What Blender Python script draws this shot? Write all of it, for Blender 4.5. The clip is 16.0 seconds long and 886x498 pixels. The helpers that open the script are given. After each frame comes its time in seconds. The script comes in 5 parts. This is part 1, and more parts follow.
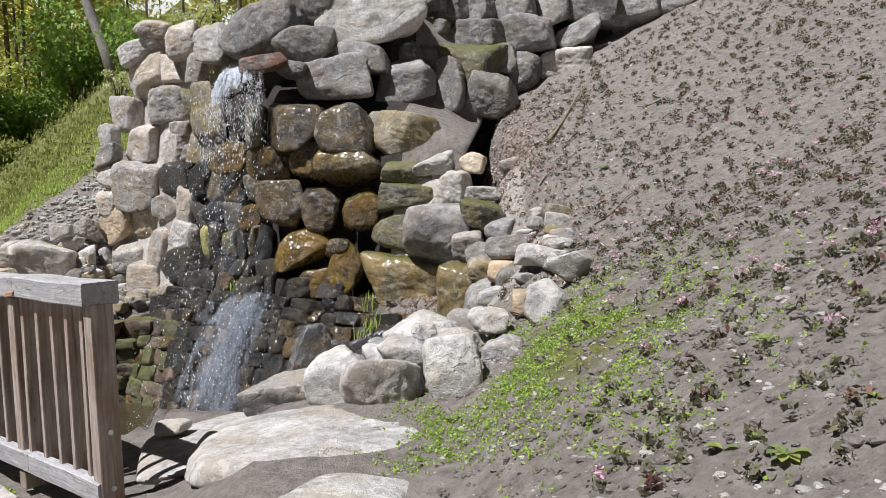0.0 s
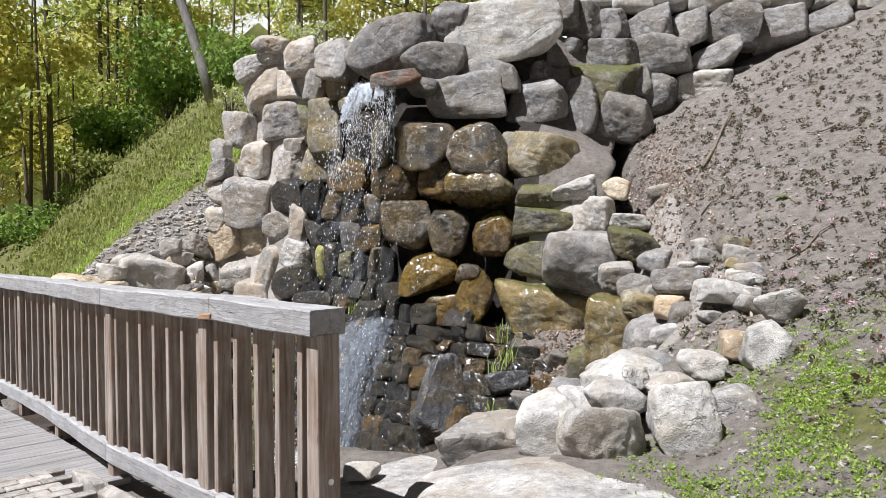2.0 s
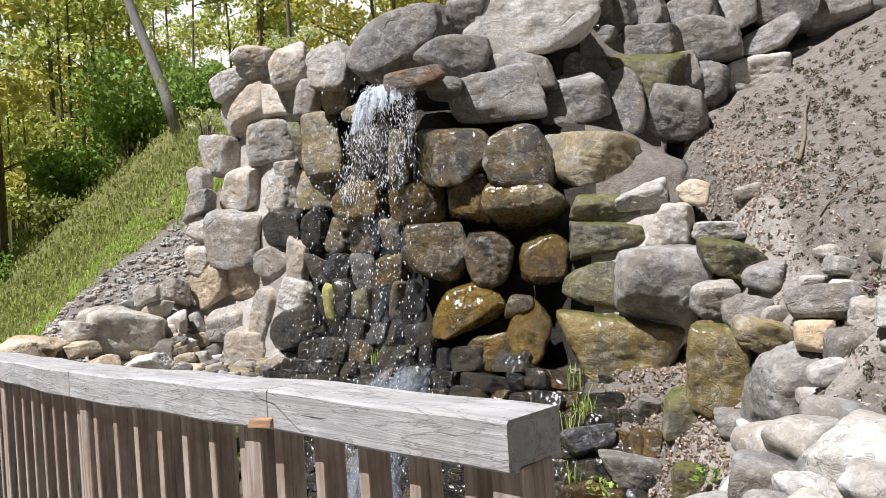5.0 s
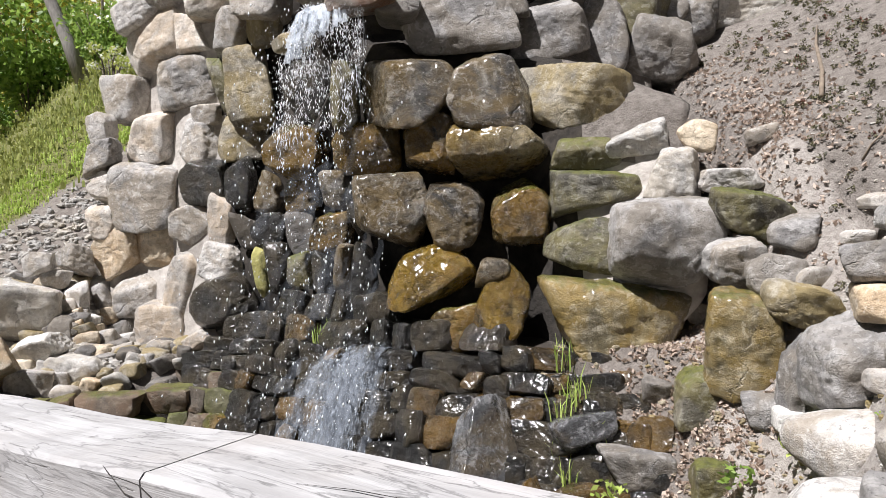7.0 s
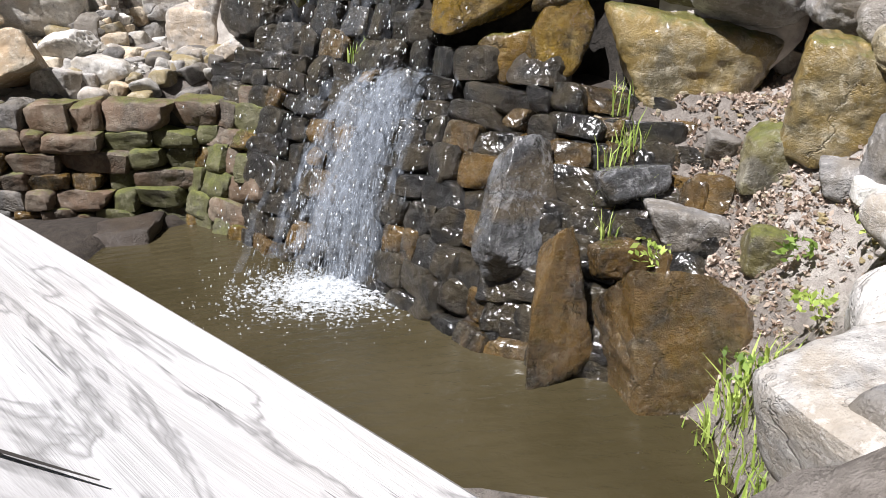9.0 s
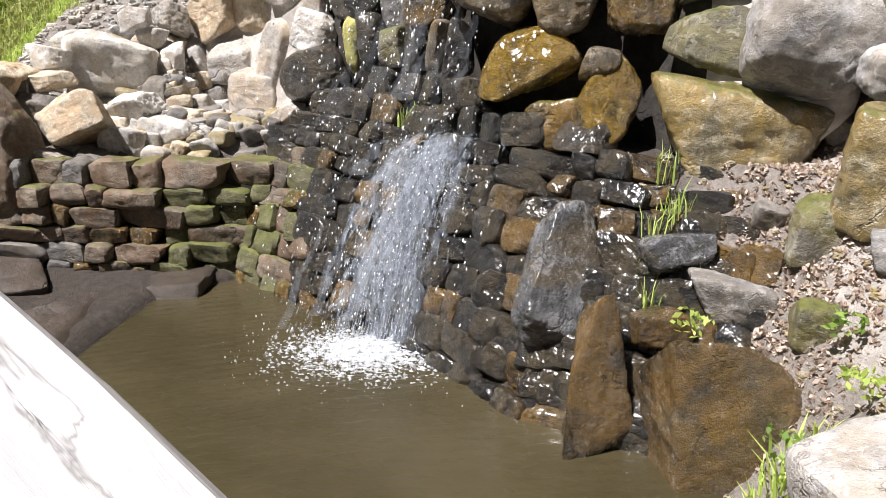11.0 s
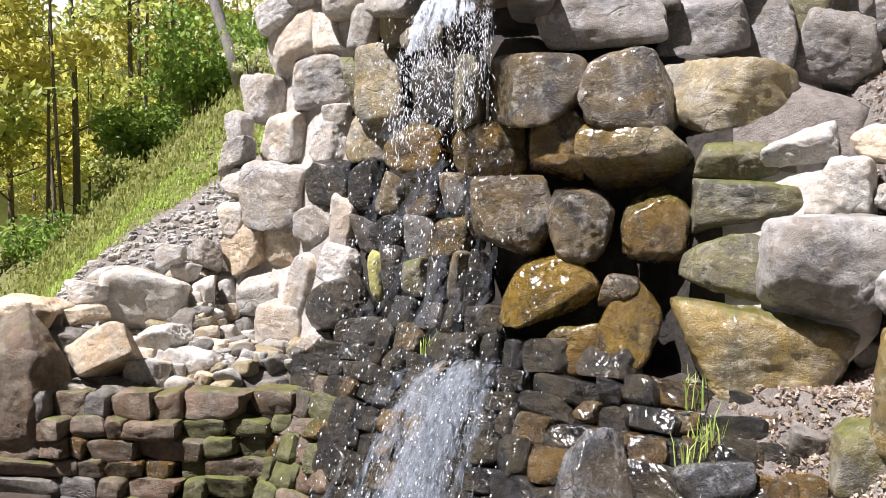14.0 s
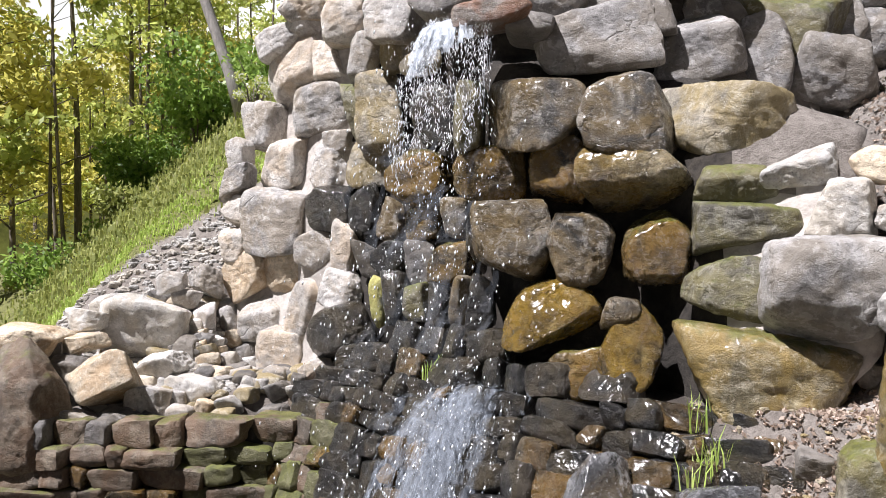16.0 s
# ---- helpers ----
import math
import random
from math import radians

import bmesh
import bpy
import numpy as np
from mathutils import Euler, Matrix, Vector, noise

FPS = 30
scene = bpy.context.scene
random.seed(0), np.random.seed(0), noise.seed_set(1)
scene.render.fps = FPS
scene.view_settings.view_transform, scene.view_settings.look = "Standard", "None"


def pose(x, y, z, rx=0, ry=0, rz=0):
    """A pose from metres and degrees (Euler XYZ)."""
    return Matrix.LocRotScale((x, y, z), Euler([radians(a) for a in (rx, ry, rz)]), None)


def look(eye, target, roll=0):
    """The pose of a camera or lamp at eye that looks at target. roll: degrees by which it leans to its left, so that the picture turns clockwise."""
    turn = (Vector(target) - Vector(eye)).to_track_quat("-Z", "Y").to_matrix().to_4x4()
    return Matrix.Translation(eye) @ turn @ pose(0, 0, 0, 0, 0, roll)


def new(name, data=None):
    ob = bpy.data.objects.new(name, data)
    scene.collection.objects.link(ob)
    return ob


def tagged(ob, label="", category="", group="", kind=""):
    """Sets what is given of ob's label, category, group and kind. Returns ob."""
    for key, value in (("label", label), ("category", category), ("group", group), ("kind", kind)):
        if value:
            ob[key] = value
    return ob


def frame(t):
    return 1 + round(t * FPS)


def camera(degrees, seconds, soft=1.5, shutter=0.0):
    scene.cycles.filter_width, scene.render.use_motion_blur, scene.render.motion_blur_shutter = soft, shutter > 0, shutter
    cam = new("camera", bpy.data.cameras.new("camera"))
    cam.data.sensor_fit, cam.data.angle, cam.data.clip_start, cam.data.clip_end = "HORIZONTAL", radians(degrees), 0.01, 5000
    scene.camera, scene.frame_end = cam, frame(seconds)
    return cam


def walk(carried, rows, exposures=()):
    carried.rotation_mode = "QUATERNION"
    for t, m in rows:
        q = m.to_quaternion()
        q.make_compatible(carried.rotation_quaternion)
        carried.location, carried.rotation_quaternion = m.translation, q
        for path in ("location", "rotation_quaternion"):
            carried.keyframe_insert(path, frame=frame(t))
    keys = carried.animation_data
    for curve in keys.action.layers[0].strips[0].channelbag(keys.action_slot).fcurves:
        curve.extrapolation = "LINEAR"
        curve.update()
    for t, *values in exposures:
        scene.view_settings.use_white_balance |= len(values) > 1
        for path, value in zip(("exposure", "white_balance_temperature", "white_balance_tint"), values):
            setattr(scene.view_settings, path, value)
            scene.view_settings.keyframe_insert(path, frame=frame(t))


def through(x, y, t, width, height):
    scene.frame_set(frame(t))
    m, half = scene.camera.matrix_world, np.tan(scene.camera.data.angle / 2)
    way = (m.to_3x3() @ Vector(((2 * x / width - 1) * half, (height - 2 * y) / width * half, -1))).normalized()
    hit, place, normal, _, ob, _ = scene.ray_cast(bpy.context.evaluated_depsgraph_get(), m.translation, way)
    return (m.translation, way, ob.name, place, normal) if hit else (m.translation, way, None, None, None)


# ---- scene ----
cam = camera(59.1, 16.0, soft=0.8)
PATH = [
    (0, (-0.039, 0.027, 1.471), (-0.048, 2.022, 1.325), -1.9),
    (0.5, (-0.292, 0.158, 1.481), (-0.45, 2.149, 1.384), 0.1),
    (1, (-0.526, 0.289, 1.477), (-0.642, 2.277, 1.288), 1.3),
    (1.5, (-0.889, 0.413, 1.503), (-0.961, 2.405, 1.351), -0.6),
    (2, (-1.116, 0.591, 1.476), (-1.265, 2.584, 1.397), -0.1),
    (2.5, (-1.318, 0.817, 1.487), (-1.548, 2.803, 1.418), -1.2),
    (3, (-1.578, 1.05, 1.474), (-1.717, 3.043, 1.385), -2.4),
    (3.5, (-1.821, 1.294, 1.478), (-1.934, 3.287, 1.35), -3.5),
    (4, (-1.93, 1.643, 1.483), (-2.017, 3.641, 1.48), -4.0),
    (4.2, (-1.975, 1.766, 1.49), (-2.054, 3.764, 1.498), -3.9),
    (6.3, (-2.371, 3.405, 1.406), (-2.357, 5.404, 1.338), -3.0),
    (6.5, (-2.434, 3.525, 1.403), (-2.314, 5.52, 1.327), -3.7),
    (7, (-2.406, 3.847, 1.353), (-2.291, 5.841, 1.248), -3.8),
    (7.5, (-2.311, 4.176, 1.331), (-2.118, 6.146, 1.048), -1.4),
    (8, (-2.335, 4.390, 1.300), (-2.128, 6.323, 0.829), -1.2),
    (8.5, (-2.270, 4.480, 1.235), (-2.238, 6.357, 0.546), 1.1),
    (8.7, (-2.260, 4.470, 1.220), (-2.272, 6.318, 0.457), 0.6),
    (11, (-2.150, 4.470, 1.200), (-2.344, 6.367, 0.597), 0.2),
    (11.5, (-2.150, 4.470, 1.200), (-2.370, 6.374, 0.628), 0.0),
    (12, (-2.150, 4.470, 1.200), (-2.351, 6.389, 0.672), 0.0),
    (12.5, (-2.150, 4.470, 1.200), (-2.374, 6.407, 0.755), -0.3),
    (13, (-2.150, 4.470, 1.203), (-2.367, 6.427, 0.852), -0.4),
    (13.5, (-2.150, 4.470, 1.203), (-2.355, 6.452, 1.035), 0.2),
    (14, (-2.150, 4.470, 1.203), (-2.408, 6.453, 1.167), -0.8),
    (14.5, (-2.150, 4.465, 1.203), (-2.423, 6.445, 1.251), -1.0),
    (15, (-2.150, 4.470, 1.203), (-2.409, 6.452, 1.252), -1.1),
    (15.5, (-2.150, 4.470, 1.203), (-2.406, 6.453, 1.240), -1.3),
    (16, (-2.150, 4.470, 1.203), (-2.409, 6.453, 1.230), -1.3),
]
walk(cam, [(t, look(eye, target, roll)) for t, eye, target, roll in PATH],
     exposures=[(0, -0.04, 6380, 10), (2, 0.11, 6350, 10), (4, 0.14, 6450, 10), (7, 0.25, 6550, 11), (8.7, 0.42, 6500, 11), (11, 0.62, 6700, 12), (13, 0.74, 6750, 13), (14.5, 0.6, 6500, 15), (16, 0.53, 6450, 14)])

# ---- world, sun, exposure ----
SUN_AZ, SUN_EL = (-0.76, -0.65), 61.0
sky_world = bpy.data.worlds.new("sky")
scene.world = sky_world
sky_world.use_nodes = True
wn = sky_world.node_tree.nodes
sky = wn.new("ShaderNodeTexSky")
sky.sky_type, sky.sun_disc = "NISHITA", False
sky.sun_elevation = radians(SUN_EL)
sky.sun_rotation = math.atan2(SUN_AZ[0], SUN_AZ[1])
sky.air_density, sky.dust_density, sky.ozone_density = 1.0, 2.0, 1.0
wn["Background"].inputs["Strength"].default_value = 0.011
sky_world.node_tree.links.new(sky.outputs[0], wn["Background"].inputs["Color"])

sun_lamp = bpy.data.lights.new("sun", "SUN")
sun_lamp.energy, sun_lamp.angle, sun_lamp.color = 6.8, radians(0.6), (1.0, 0.98, 0.995)
sun = new("sun", sun_lamp)
flat = math.cos(radians(SUN_EL)) / math.hypot(*SUN_AZ)
sun.matrix_world = look((SUN_AZ[0] * flat * 40, SUN_AZ[1] * flat * 40, math.sin(radians(SUN_EL)) * 40), (0, 0, 0))

# ---- materials ----
def material(name):
    m = bpy.data.materials.new(name)
    m.use_nodes = True
    return m, m.node_tree.nodes, m.node_tree.links, m.node_tree.nodes["Principled BSDF"]


def ramp(nodes, links, source, stops):
    r = nodes.new("ShaderNodeValToRGB")
    e = r.color_ramp.elements
    e[0].position, e[0].color = stops[0][0], (*stops[0][1], 1)
    e[1].position, e[1].color = stops[-1][0], (*stops[-1][1], 1)
    for p, c in stops[1:-1]:
        k = e.new(p)
        k.color = (*c, 1)
    links.new(source, r.inputs[0])
    return r.outputs[0]


def noise_out(nodes, links, coord, scale, detail=6.0, rough=0.6, warp=0.0):
    n = nodes.new("ShaderNodeTexNoise")
    n.inputs["Scale"].default_value, n.inputs["Detail"].default_value = scale, detail
    n.inputs["Roughness"].default_value, n.inputs["Distortion"].default_value = rough, warp
    links.new(coord, n.inputs["Vector"])
    return n.outputs["Fac"]


def mixed(nodes, links, fac, a, b, kind="MIX"):
    m = nodes.new("ShaderNodeMix")
    m.data_type, m.blend_type = "RGBA", kind
    for value, socket in ((fac, m.inputs[0]), (a, m.inputs[6]), (b, m.inputs[7])):
        if isinstance(value, (int, float)):
            socket.default_value = value
        elif isinstance(value, tuple):
            socket.default_value = (*value, 1)
        else:
            links.new(value, socket)
    return m.outputs[2]


def math_node(nodes, links, op, a, b=0.0, clamp=False):
    m = nodes.new("ShaderNodeMath")
    m.operation, m.use_clamp = op, clamp
    for value, socket in ((a, m.inputs[0]), (b, m.inputs[1])):
        if isinstance(value, (int, float)):
            socket.default_value = value
        else:
            links.new(value, socket)
    return m.outputs[0]


def bump(nodes, links, height, strength, distance, bsdf):
    b = nodes.new("ShaderNodeBump")
    b.inputs["Strength"].default_value, b.inputs["Distance"].default_value = strength, distance
    links.new(height, b.inputs["Height"])
    links.new(b.outputs[0], bsdf.inputs["Normal"])


def stone_material(name, low, mid, high, tint=None, tint_amount=0.0, moss=0.0, rough=(0.75, 0.95), speck=0.22, relief=0.62, streaks=0.0, dark=0.2, film_scale=6.0):
    """Weathered stone: mottled base, pale lichen specks, dark seams, a second tint in patches and moss on upward faces."""
    m, n, l, b = material(name)
    tc = n.new("ShaderNodeTexCoord")
    info = n.new("ShaderNodeObjectInfo")
    shift = n.new("ShaderNodeVectorMath")
    shift.operation = "MULTIPLY_ADD"
    shift.inputs[1].default_value = (1, 1, 1)
    l.new(tc.outputs["Object"], shift.inputs[0])
    spread = n.new("ShaderNodeCombineXYZ")
    for k, f in enumerate((37.0, 53.0, 71.0)):
        l.new(math_node(n, l, "MULTIPLY", info.outputs["Random"], f), spread.inputs[k])
    l.new(spread.outputs[0], shift.inputs[2])
    co = shift.outputs[0]
    big = noise_out(n, l, co, 2.3, 5, 0.62, 0.4)
    fine = noise_out(n, l, co, 14, 8, 0.7, 0.2)
    grain = noise_out(n, l, co, 90, 3, 0.6)
    col = ramp(n, l, big, [(0.34, low), (0.5, mid), (0.64, high)])
    col = mixed(n, l, 0.42, col, ramp(n, l, fine, [(0.36, tuple(c * 0.28 for c in mid)), (0.5, mid), (0.66, tuple(min(1, c * 1.6) for c in mid))]))
    flatten = n.new("ShaderNodeMapping")
    flatten.inputs["Scale"].default_value = (0.9, 1.2, 2.0)
    flatten.inputs["Rotation"].default_value = (0.5, 0.35, 0)
    l.new(co, flatten.inputs[0])
    strata = noise_out(n, l, flatten.outputs[0], 1.7, 3, 0.55, 0.5)
    col = mixed(n, l, ramp(n, l, strata, [(0.34, (0.42,) * 3), (0.5, (0,) * 3)]), col, tuple(c * 0.35 for c in mid))
    pits = ramp(n, l, noise_out(n, l, co, 34, 5, 0.7), [(0.32, (1,) * 3), (0.42, (0,) * 3)])
    col = mixed(n, l, math_node(n, l, "MULTIPLY", pits, 0.75), col, tuple(c * 0.3 for c in low))
    if streaks:
        pull = n.new("ShaderNodeMapping")
        pull.inputs["Scale"].default_value = (6, 6, 1.4)
        l.new(co, pull.inputs[0])
        run = noise_out(n, l, pull.outputs[0], 0.9, 3, 0.6, 0.8)
        col = mixed(n, l, math_node(n, l, "MULTIPLY", ramp(n, l, run, [(0.45, (1,) * 3), (0.6, (0,) * 3)]), streaks), col, tuple(c * 0.35 for c in low))
    blot = noise_out(n, l, co, 1.7, 5, 0.6, 0.8)
    col = mixed(n, l, math_node(n, l, "MULTIPLY", ramp(n, l, blot, [(0.43, (1,) * 3), (0.57, (0,) * 3)]), dark), col, tuple(c * 0.22 for c in mid))
    vary = math_node(n, l, "MULTIPLY_ADD", info.outputs["Random"], 0.7)
    n[vary.node.name].inputs[2].default_value = 0.68
    val = n.new("ShaderNodeHueSaturation")
    l.new(vary, val.inputs["Value"])
    l.new(col, val.inputs["Color"])
    col = val.outputs[0]
    if tint:
        patch = ramp(n, l, noise_out(n, l, co, 2.1, 5, 0.62, 0.8), [(0.5 - 0.22 * tint_amount, (0, 0, 0)), (0.62 - 0.1 * tint_amount, (1, 1, 1))])
        col = mixed(n, l, math_node(n, l, "MULTIPLY", patch, min(1.0, 0.45 + 0.5 * tint_amount)), col, tint)
    crust = ramp(n, l, noise_out(n, l, co, 7.5, 9, 0.75, 0.6), [(0.53, (0, 0, 0)), (0.59, (1, 1, 1))])
    col = mixed(n, l, math_node(n, l, "MULTIPLY", crust, speck * 1.3), col, tuple(min(1, c * 1.25 + 0.03) for c in high))
    spots = ramp(n, l, noise_out(n, l, co, 26, 3, 0.55), [(0.62, (0, 0, 0)), (0.7, (1, 1, 1))])
    col = mixed(n, l, math_node(n, l, "MULTIPLY", spots, speck), col, tuple(min(1, c * 1.5 + 0.1) for c in high))
    vor = n.new("ShaderNodeTexVoronoi")
    vor.feature, vor.inputs["Scale"].default_value = "DISTANCE_TO_EDGE", 1.6
    warp = n.new("ShaderNodeVectorMath")
    warp.operation = "MULTIPLY_ADD"
    l.new(noise_out(n, l, co, 5, 4, 0.6), warp.inputs[0])
    warp.inputs[1].default_value = (0.7, 0.7, 0.7)
    l.new(co, warp.inputs[2])
    l.new(warp.outputs[0], vor.inputs["Vector"])
    seam = ramp(n, l, vor.outputs["Distance"], [(0.0, (1, 1, 1)), (0.022, (0, 0, 0))])
    seam = math_node(n, l, "MULTIPLY", seam, ramp(n, l, big, [(0.48, (0,) * 3), (0.62, (1,) * 3)]))
    col = mixed(n, l, math_node(n, l, "MULTIPLY", seam, 0.4), col, tuple(c * 0.3 for c in low))
    if moss:
        geo = n.new("ShaderNodeNewGeometry")
        sep = n.new("ShaderNodeSeparateXYZ")
        l.new(geo.outputs["Normal"], sep.inputs[0])
        up = math_node(n, l, "ADD", math_node(n, l, "MULTIPLY", sep.outputs["Z"], 0.35), noise_out(n, l, co, 4.5, 6, 0.7))
        grow = ramp(n, l, up, [(0.75 - 0.3 * moss, (0, 0, 0)), (0.9 - 0.25 * moss, (1, 1, 1))])
        col = mixed(n, l, math_node(n, l, "MULTIPLY", grow, 0.8), col, ramp(n, l, fine, [(0.3, (0.035, 0.045, 0.008)), (0.7, (0.16, 0.17, 0.03))]))
    l.new(col, b.inputs["Base Color"])
    r = n.new("ShaderNodeMapRange")
    r.inputs["To Min"].default_value, r.inputs["To Max"].default_value = rough
    l.new(fine, r.inputs["Value"])
    l.new(r.outputs[0], b.inputs["Roughness"])
    medium = noise_out(n, l, co, film_scale, 4, 0.55, 0.2)
    h = math_node(n, l, "ADD", math_node(n, l, "MULTIPLY", fine, 0.75), math_node(n, l, "MULTIPLY", grain, 0.34))
    h = math_node(n, l, "ADD", h, math_node(n, l, "MULTIPLY", medium, 0.85))
    h = math_node(n, l, "ADD", h, math_node(n, l, "MULTIPLY", strata, 0.8))
    h = math_node(n, l, "SUBTRACT", h, math_node(n, l, "MULTIPLY", seam, 0.5))
    bump(n, l, h, relief, 0.05, b)
    if rough[0] < 0.2:
        b.inputs["Coat Weight"].default_value, b.inputs["Coat Roughness"].default_value = 0.75, 0.2
        film = n.new("ShaderNodeBump")
        film.inputs["Strength"].default_value, film.inputs["Distance"].default_value = 1.0, 0.04 if film_scale < 10 else 0.024
        l.new(noise_out(n, l, co, film_scale, 1.2, 0.5, 0.9), film.inputs["Height"])
        l.new(film.outputs[0], b.inputs["Coat Normal"])
    return m


STONE = {
    "g": stone_material("grey_stone", (0.24, 0.228, 0.22), (0.43, 0.415, 0.395), (0.6, 0.585, 0.565), (0.33, 0.275, 0.205), 0.3),
    "p": stone_material("pale_stone", (0.36, 0.345, 0.325), (0.53, 0.515, 0.485), (0.68, 0.665, 0.635), (0.46, 0.4, 0.31), 0.2),
    "t": stone_material("tan_stone", (0.14, 0.125, 0.095), (0.31, 0.28, 0.22), (0.48, 0.45, 0.38), (0.25, 0.185, 0.06), 0.5, rough=(0.35, 0.8), streaks=0.35, dark=0.35),
    "s": stone_material("sandstone", (0.42, 0.35, 0.26), (0.58, 0.5, 0.38), (0.72, 0.65, 0.54), (0.42, 0.28, 0.15), 0.3),
    "d": stone_material("dark_stone", (0.05, 0.046, 0.042), (0.13, 0.122, 0.115), (0.28, 0.268, 0.25), (0.17, 0.145, 0.11), 0.3, rough=(0.3, 0.75), speck=0.12),
    "b": stone_material("brown_wall_stone", (0.035, 0.028, 0.02), (0.13, 0.1, 0.072), (0.3, 0.26, 0.2), (0.14, 0.08, 0.042), 0.3, moss=0.03, speck=0.14, rough=(0.3, 0.8), dark=0.4),
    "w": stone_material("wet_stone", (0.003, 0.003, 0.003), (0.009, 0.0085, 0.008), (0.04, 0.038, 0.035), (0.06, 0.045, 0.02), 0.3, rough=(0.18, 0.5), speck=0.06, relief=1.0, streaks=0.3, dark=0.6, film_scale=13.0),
    "v": stone_material("damp_grey_stone", (0.025, 0.023, 0.02), (0.19, 0.175, 0.15), (0.48, 0.455, 0.41), (0.17, 0.112, 0.032), 0.52, rough=(0.12, 0.55), relief=0.9, streaks=0.55, dark=0.9),
    "o": stone_material("ochre_wet_stone", (0.016, 0.011, 0.005), (0.135, 0.095, 0.038), (0.38, 0.325, 0.21), (0.2, 0.112, 0.012), 0.55, moss=0.08, speck=0.12, rough=(0.07, 0.42), relief=1.0, streaks=0.6, dark=0.9),
    "y": stone_material("golden_algae_stone", (0.02, 0.011, 0.002), (0.15, 0.09, 0.014), (0.4, 0.31, 0.12), (0.25, 0.15, 0.01), 0.5, speck=0.08, rough=(0.07, 0.42), relief=1.0, streaks=0.5, dark=0.85),
    "n": stone_material("wet_rust_brown_stone", (0.012, 0.009, 0.006), (0.055, 0.041, 0.022), (0.18, 0.15, 0.1), (0.14, 0.078, 0.014), 0.5, rough=(0.1, 0.45), speck=0.06, relief=0.9, streaks=0.5, dark=0.6),
    "r": stone_material("rusty_stone", (0.05, 0.038, 0.03), (0.14, 0.115, 0.095), (0.28, 0.25, 0.22), (0.22, 0.075, 0.02), 0.4, rough=(0.2, 0.6)),
    "e": stone_material("weathered_dark_grey_stone", (0.11, 0.105, 0.1), (0.255, 0.247, 0.24), (0.44, 0.43, 0.415), (0.2, 0.17, 0.13), 0.3, rough=(0.6, 0.9), dark=0.4),
    "h": stone_material("warm_pale_stone", (0.33, 0.3, 0.27), (0.56, 0.525, 0.48), (0.74, 0.71, 0.665), (0.5, 0.39, 0.27), 0.35, speck=0.12, dark=0.3),
    "x": stone_material("tan_wet_stone", (0.07, 0.052, 0.022), (0.31, 0.24, 0.115), (0.58, 0.51, 0.35), (0.24, 0.155, 0.03), 0.5, rough=(0.1, 0.45), relief=1.0, streaks=0.45, dark=0.7, speck=0.12),
    "l": stone_material("yellow_lichen_stone", (0.26, 0.24, 0.06), (0.46, 0.43, 0.15), (0.6, 0.57, 0.32), (0.3, 0.3, 0.1), 0.2),
    "z": stone_material("dark_ledge_stone", (0.012, 0.009, 0.007), (0.04, 0.031, 0.025), (0.095, 0.078, 0.066), (0.05, 0.034, 0.02), 0.3, rough=(0.3, 0.7), speck=0.08),
    "q": stone_material("wet_blue_grey_slab", (0.04, 0.041, 0.043), (0.13, 0.133, 0.14), (0.32, 0.325, 0.335), (0.12, 0.085, 0.04), 0.2, rough=(0.05, 0.3), relief=1.0, streaks=0.4, dark=0.5, film_scale=11.0),
    "k": stone_material("deep_moss_stone", (0.035, 0.034, 0.022), (0.09, 0.085, 0.045), (0.2, 0.19, 0.12), (0.075, 0.075, 0.02), 0.6, moss=0.45, rough=(0.4, 0.9)),
    "u": stone_material("olive_streaked_stone", (0.09, 0.07, 0.03), (0.26, 0.22, 0.13), (0.46, 0.42, 0.32), (0.27, 0.18, 0.04), 0.6, moss=0.1, rough=(0.16, 0.6), streaks=0.5, dark=0.6),
    "m": stone_material("mossy_stone", (0.055, 0.05, 0.035), (0.18, 0.165, 0.125), (0.37, 0.36, 0.3), (0.14, 0.12, 0.035), 0.45, moss=0.36, rough=(0.25, 0.8), streaks=0.4, dark=0.65),
}


def mortar_material(name, low, high, damp):
    m, n, l, b = material(name)
    tc = n.new("ShaderNodeTexCoord")
    f = noise_out(n, l, tc.outputs["Object"], 9, 7, 0.65)
    g = noise_out(n, l, tc.outputs["Object"], 1.2, 4, 0.6)
    col = ramp(n, l, f, [(0.3, low), (0.7, high)])
    col = mixed(n, l, math_node(n, l, "MULTIPLY", ramp(n, l, g, [(0.45, (0, 0, 0)), (0.65, (1, 1, 1))]), damp), col, tuple(c * 0.5 for c in low))
    l.new(col, b.inputs["Base Color"])
    b.inputs["Roughness"].default_value = 0.93
    bump(n, l, f, 0.7, 0.04, b)
    return m


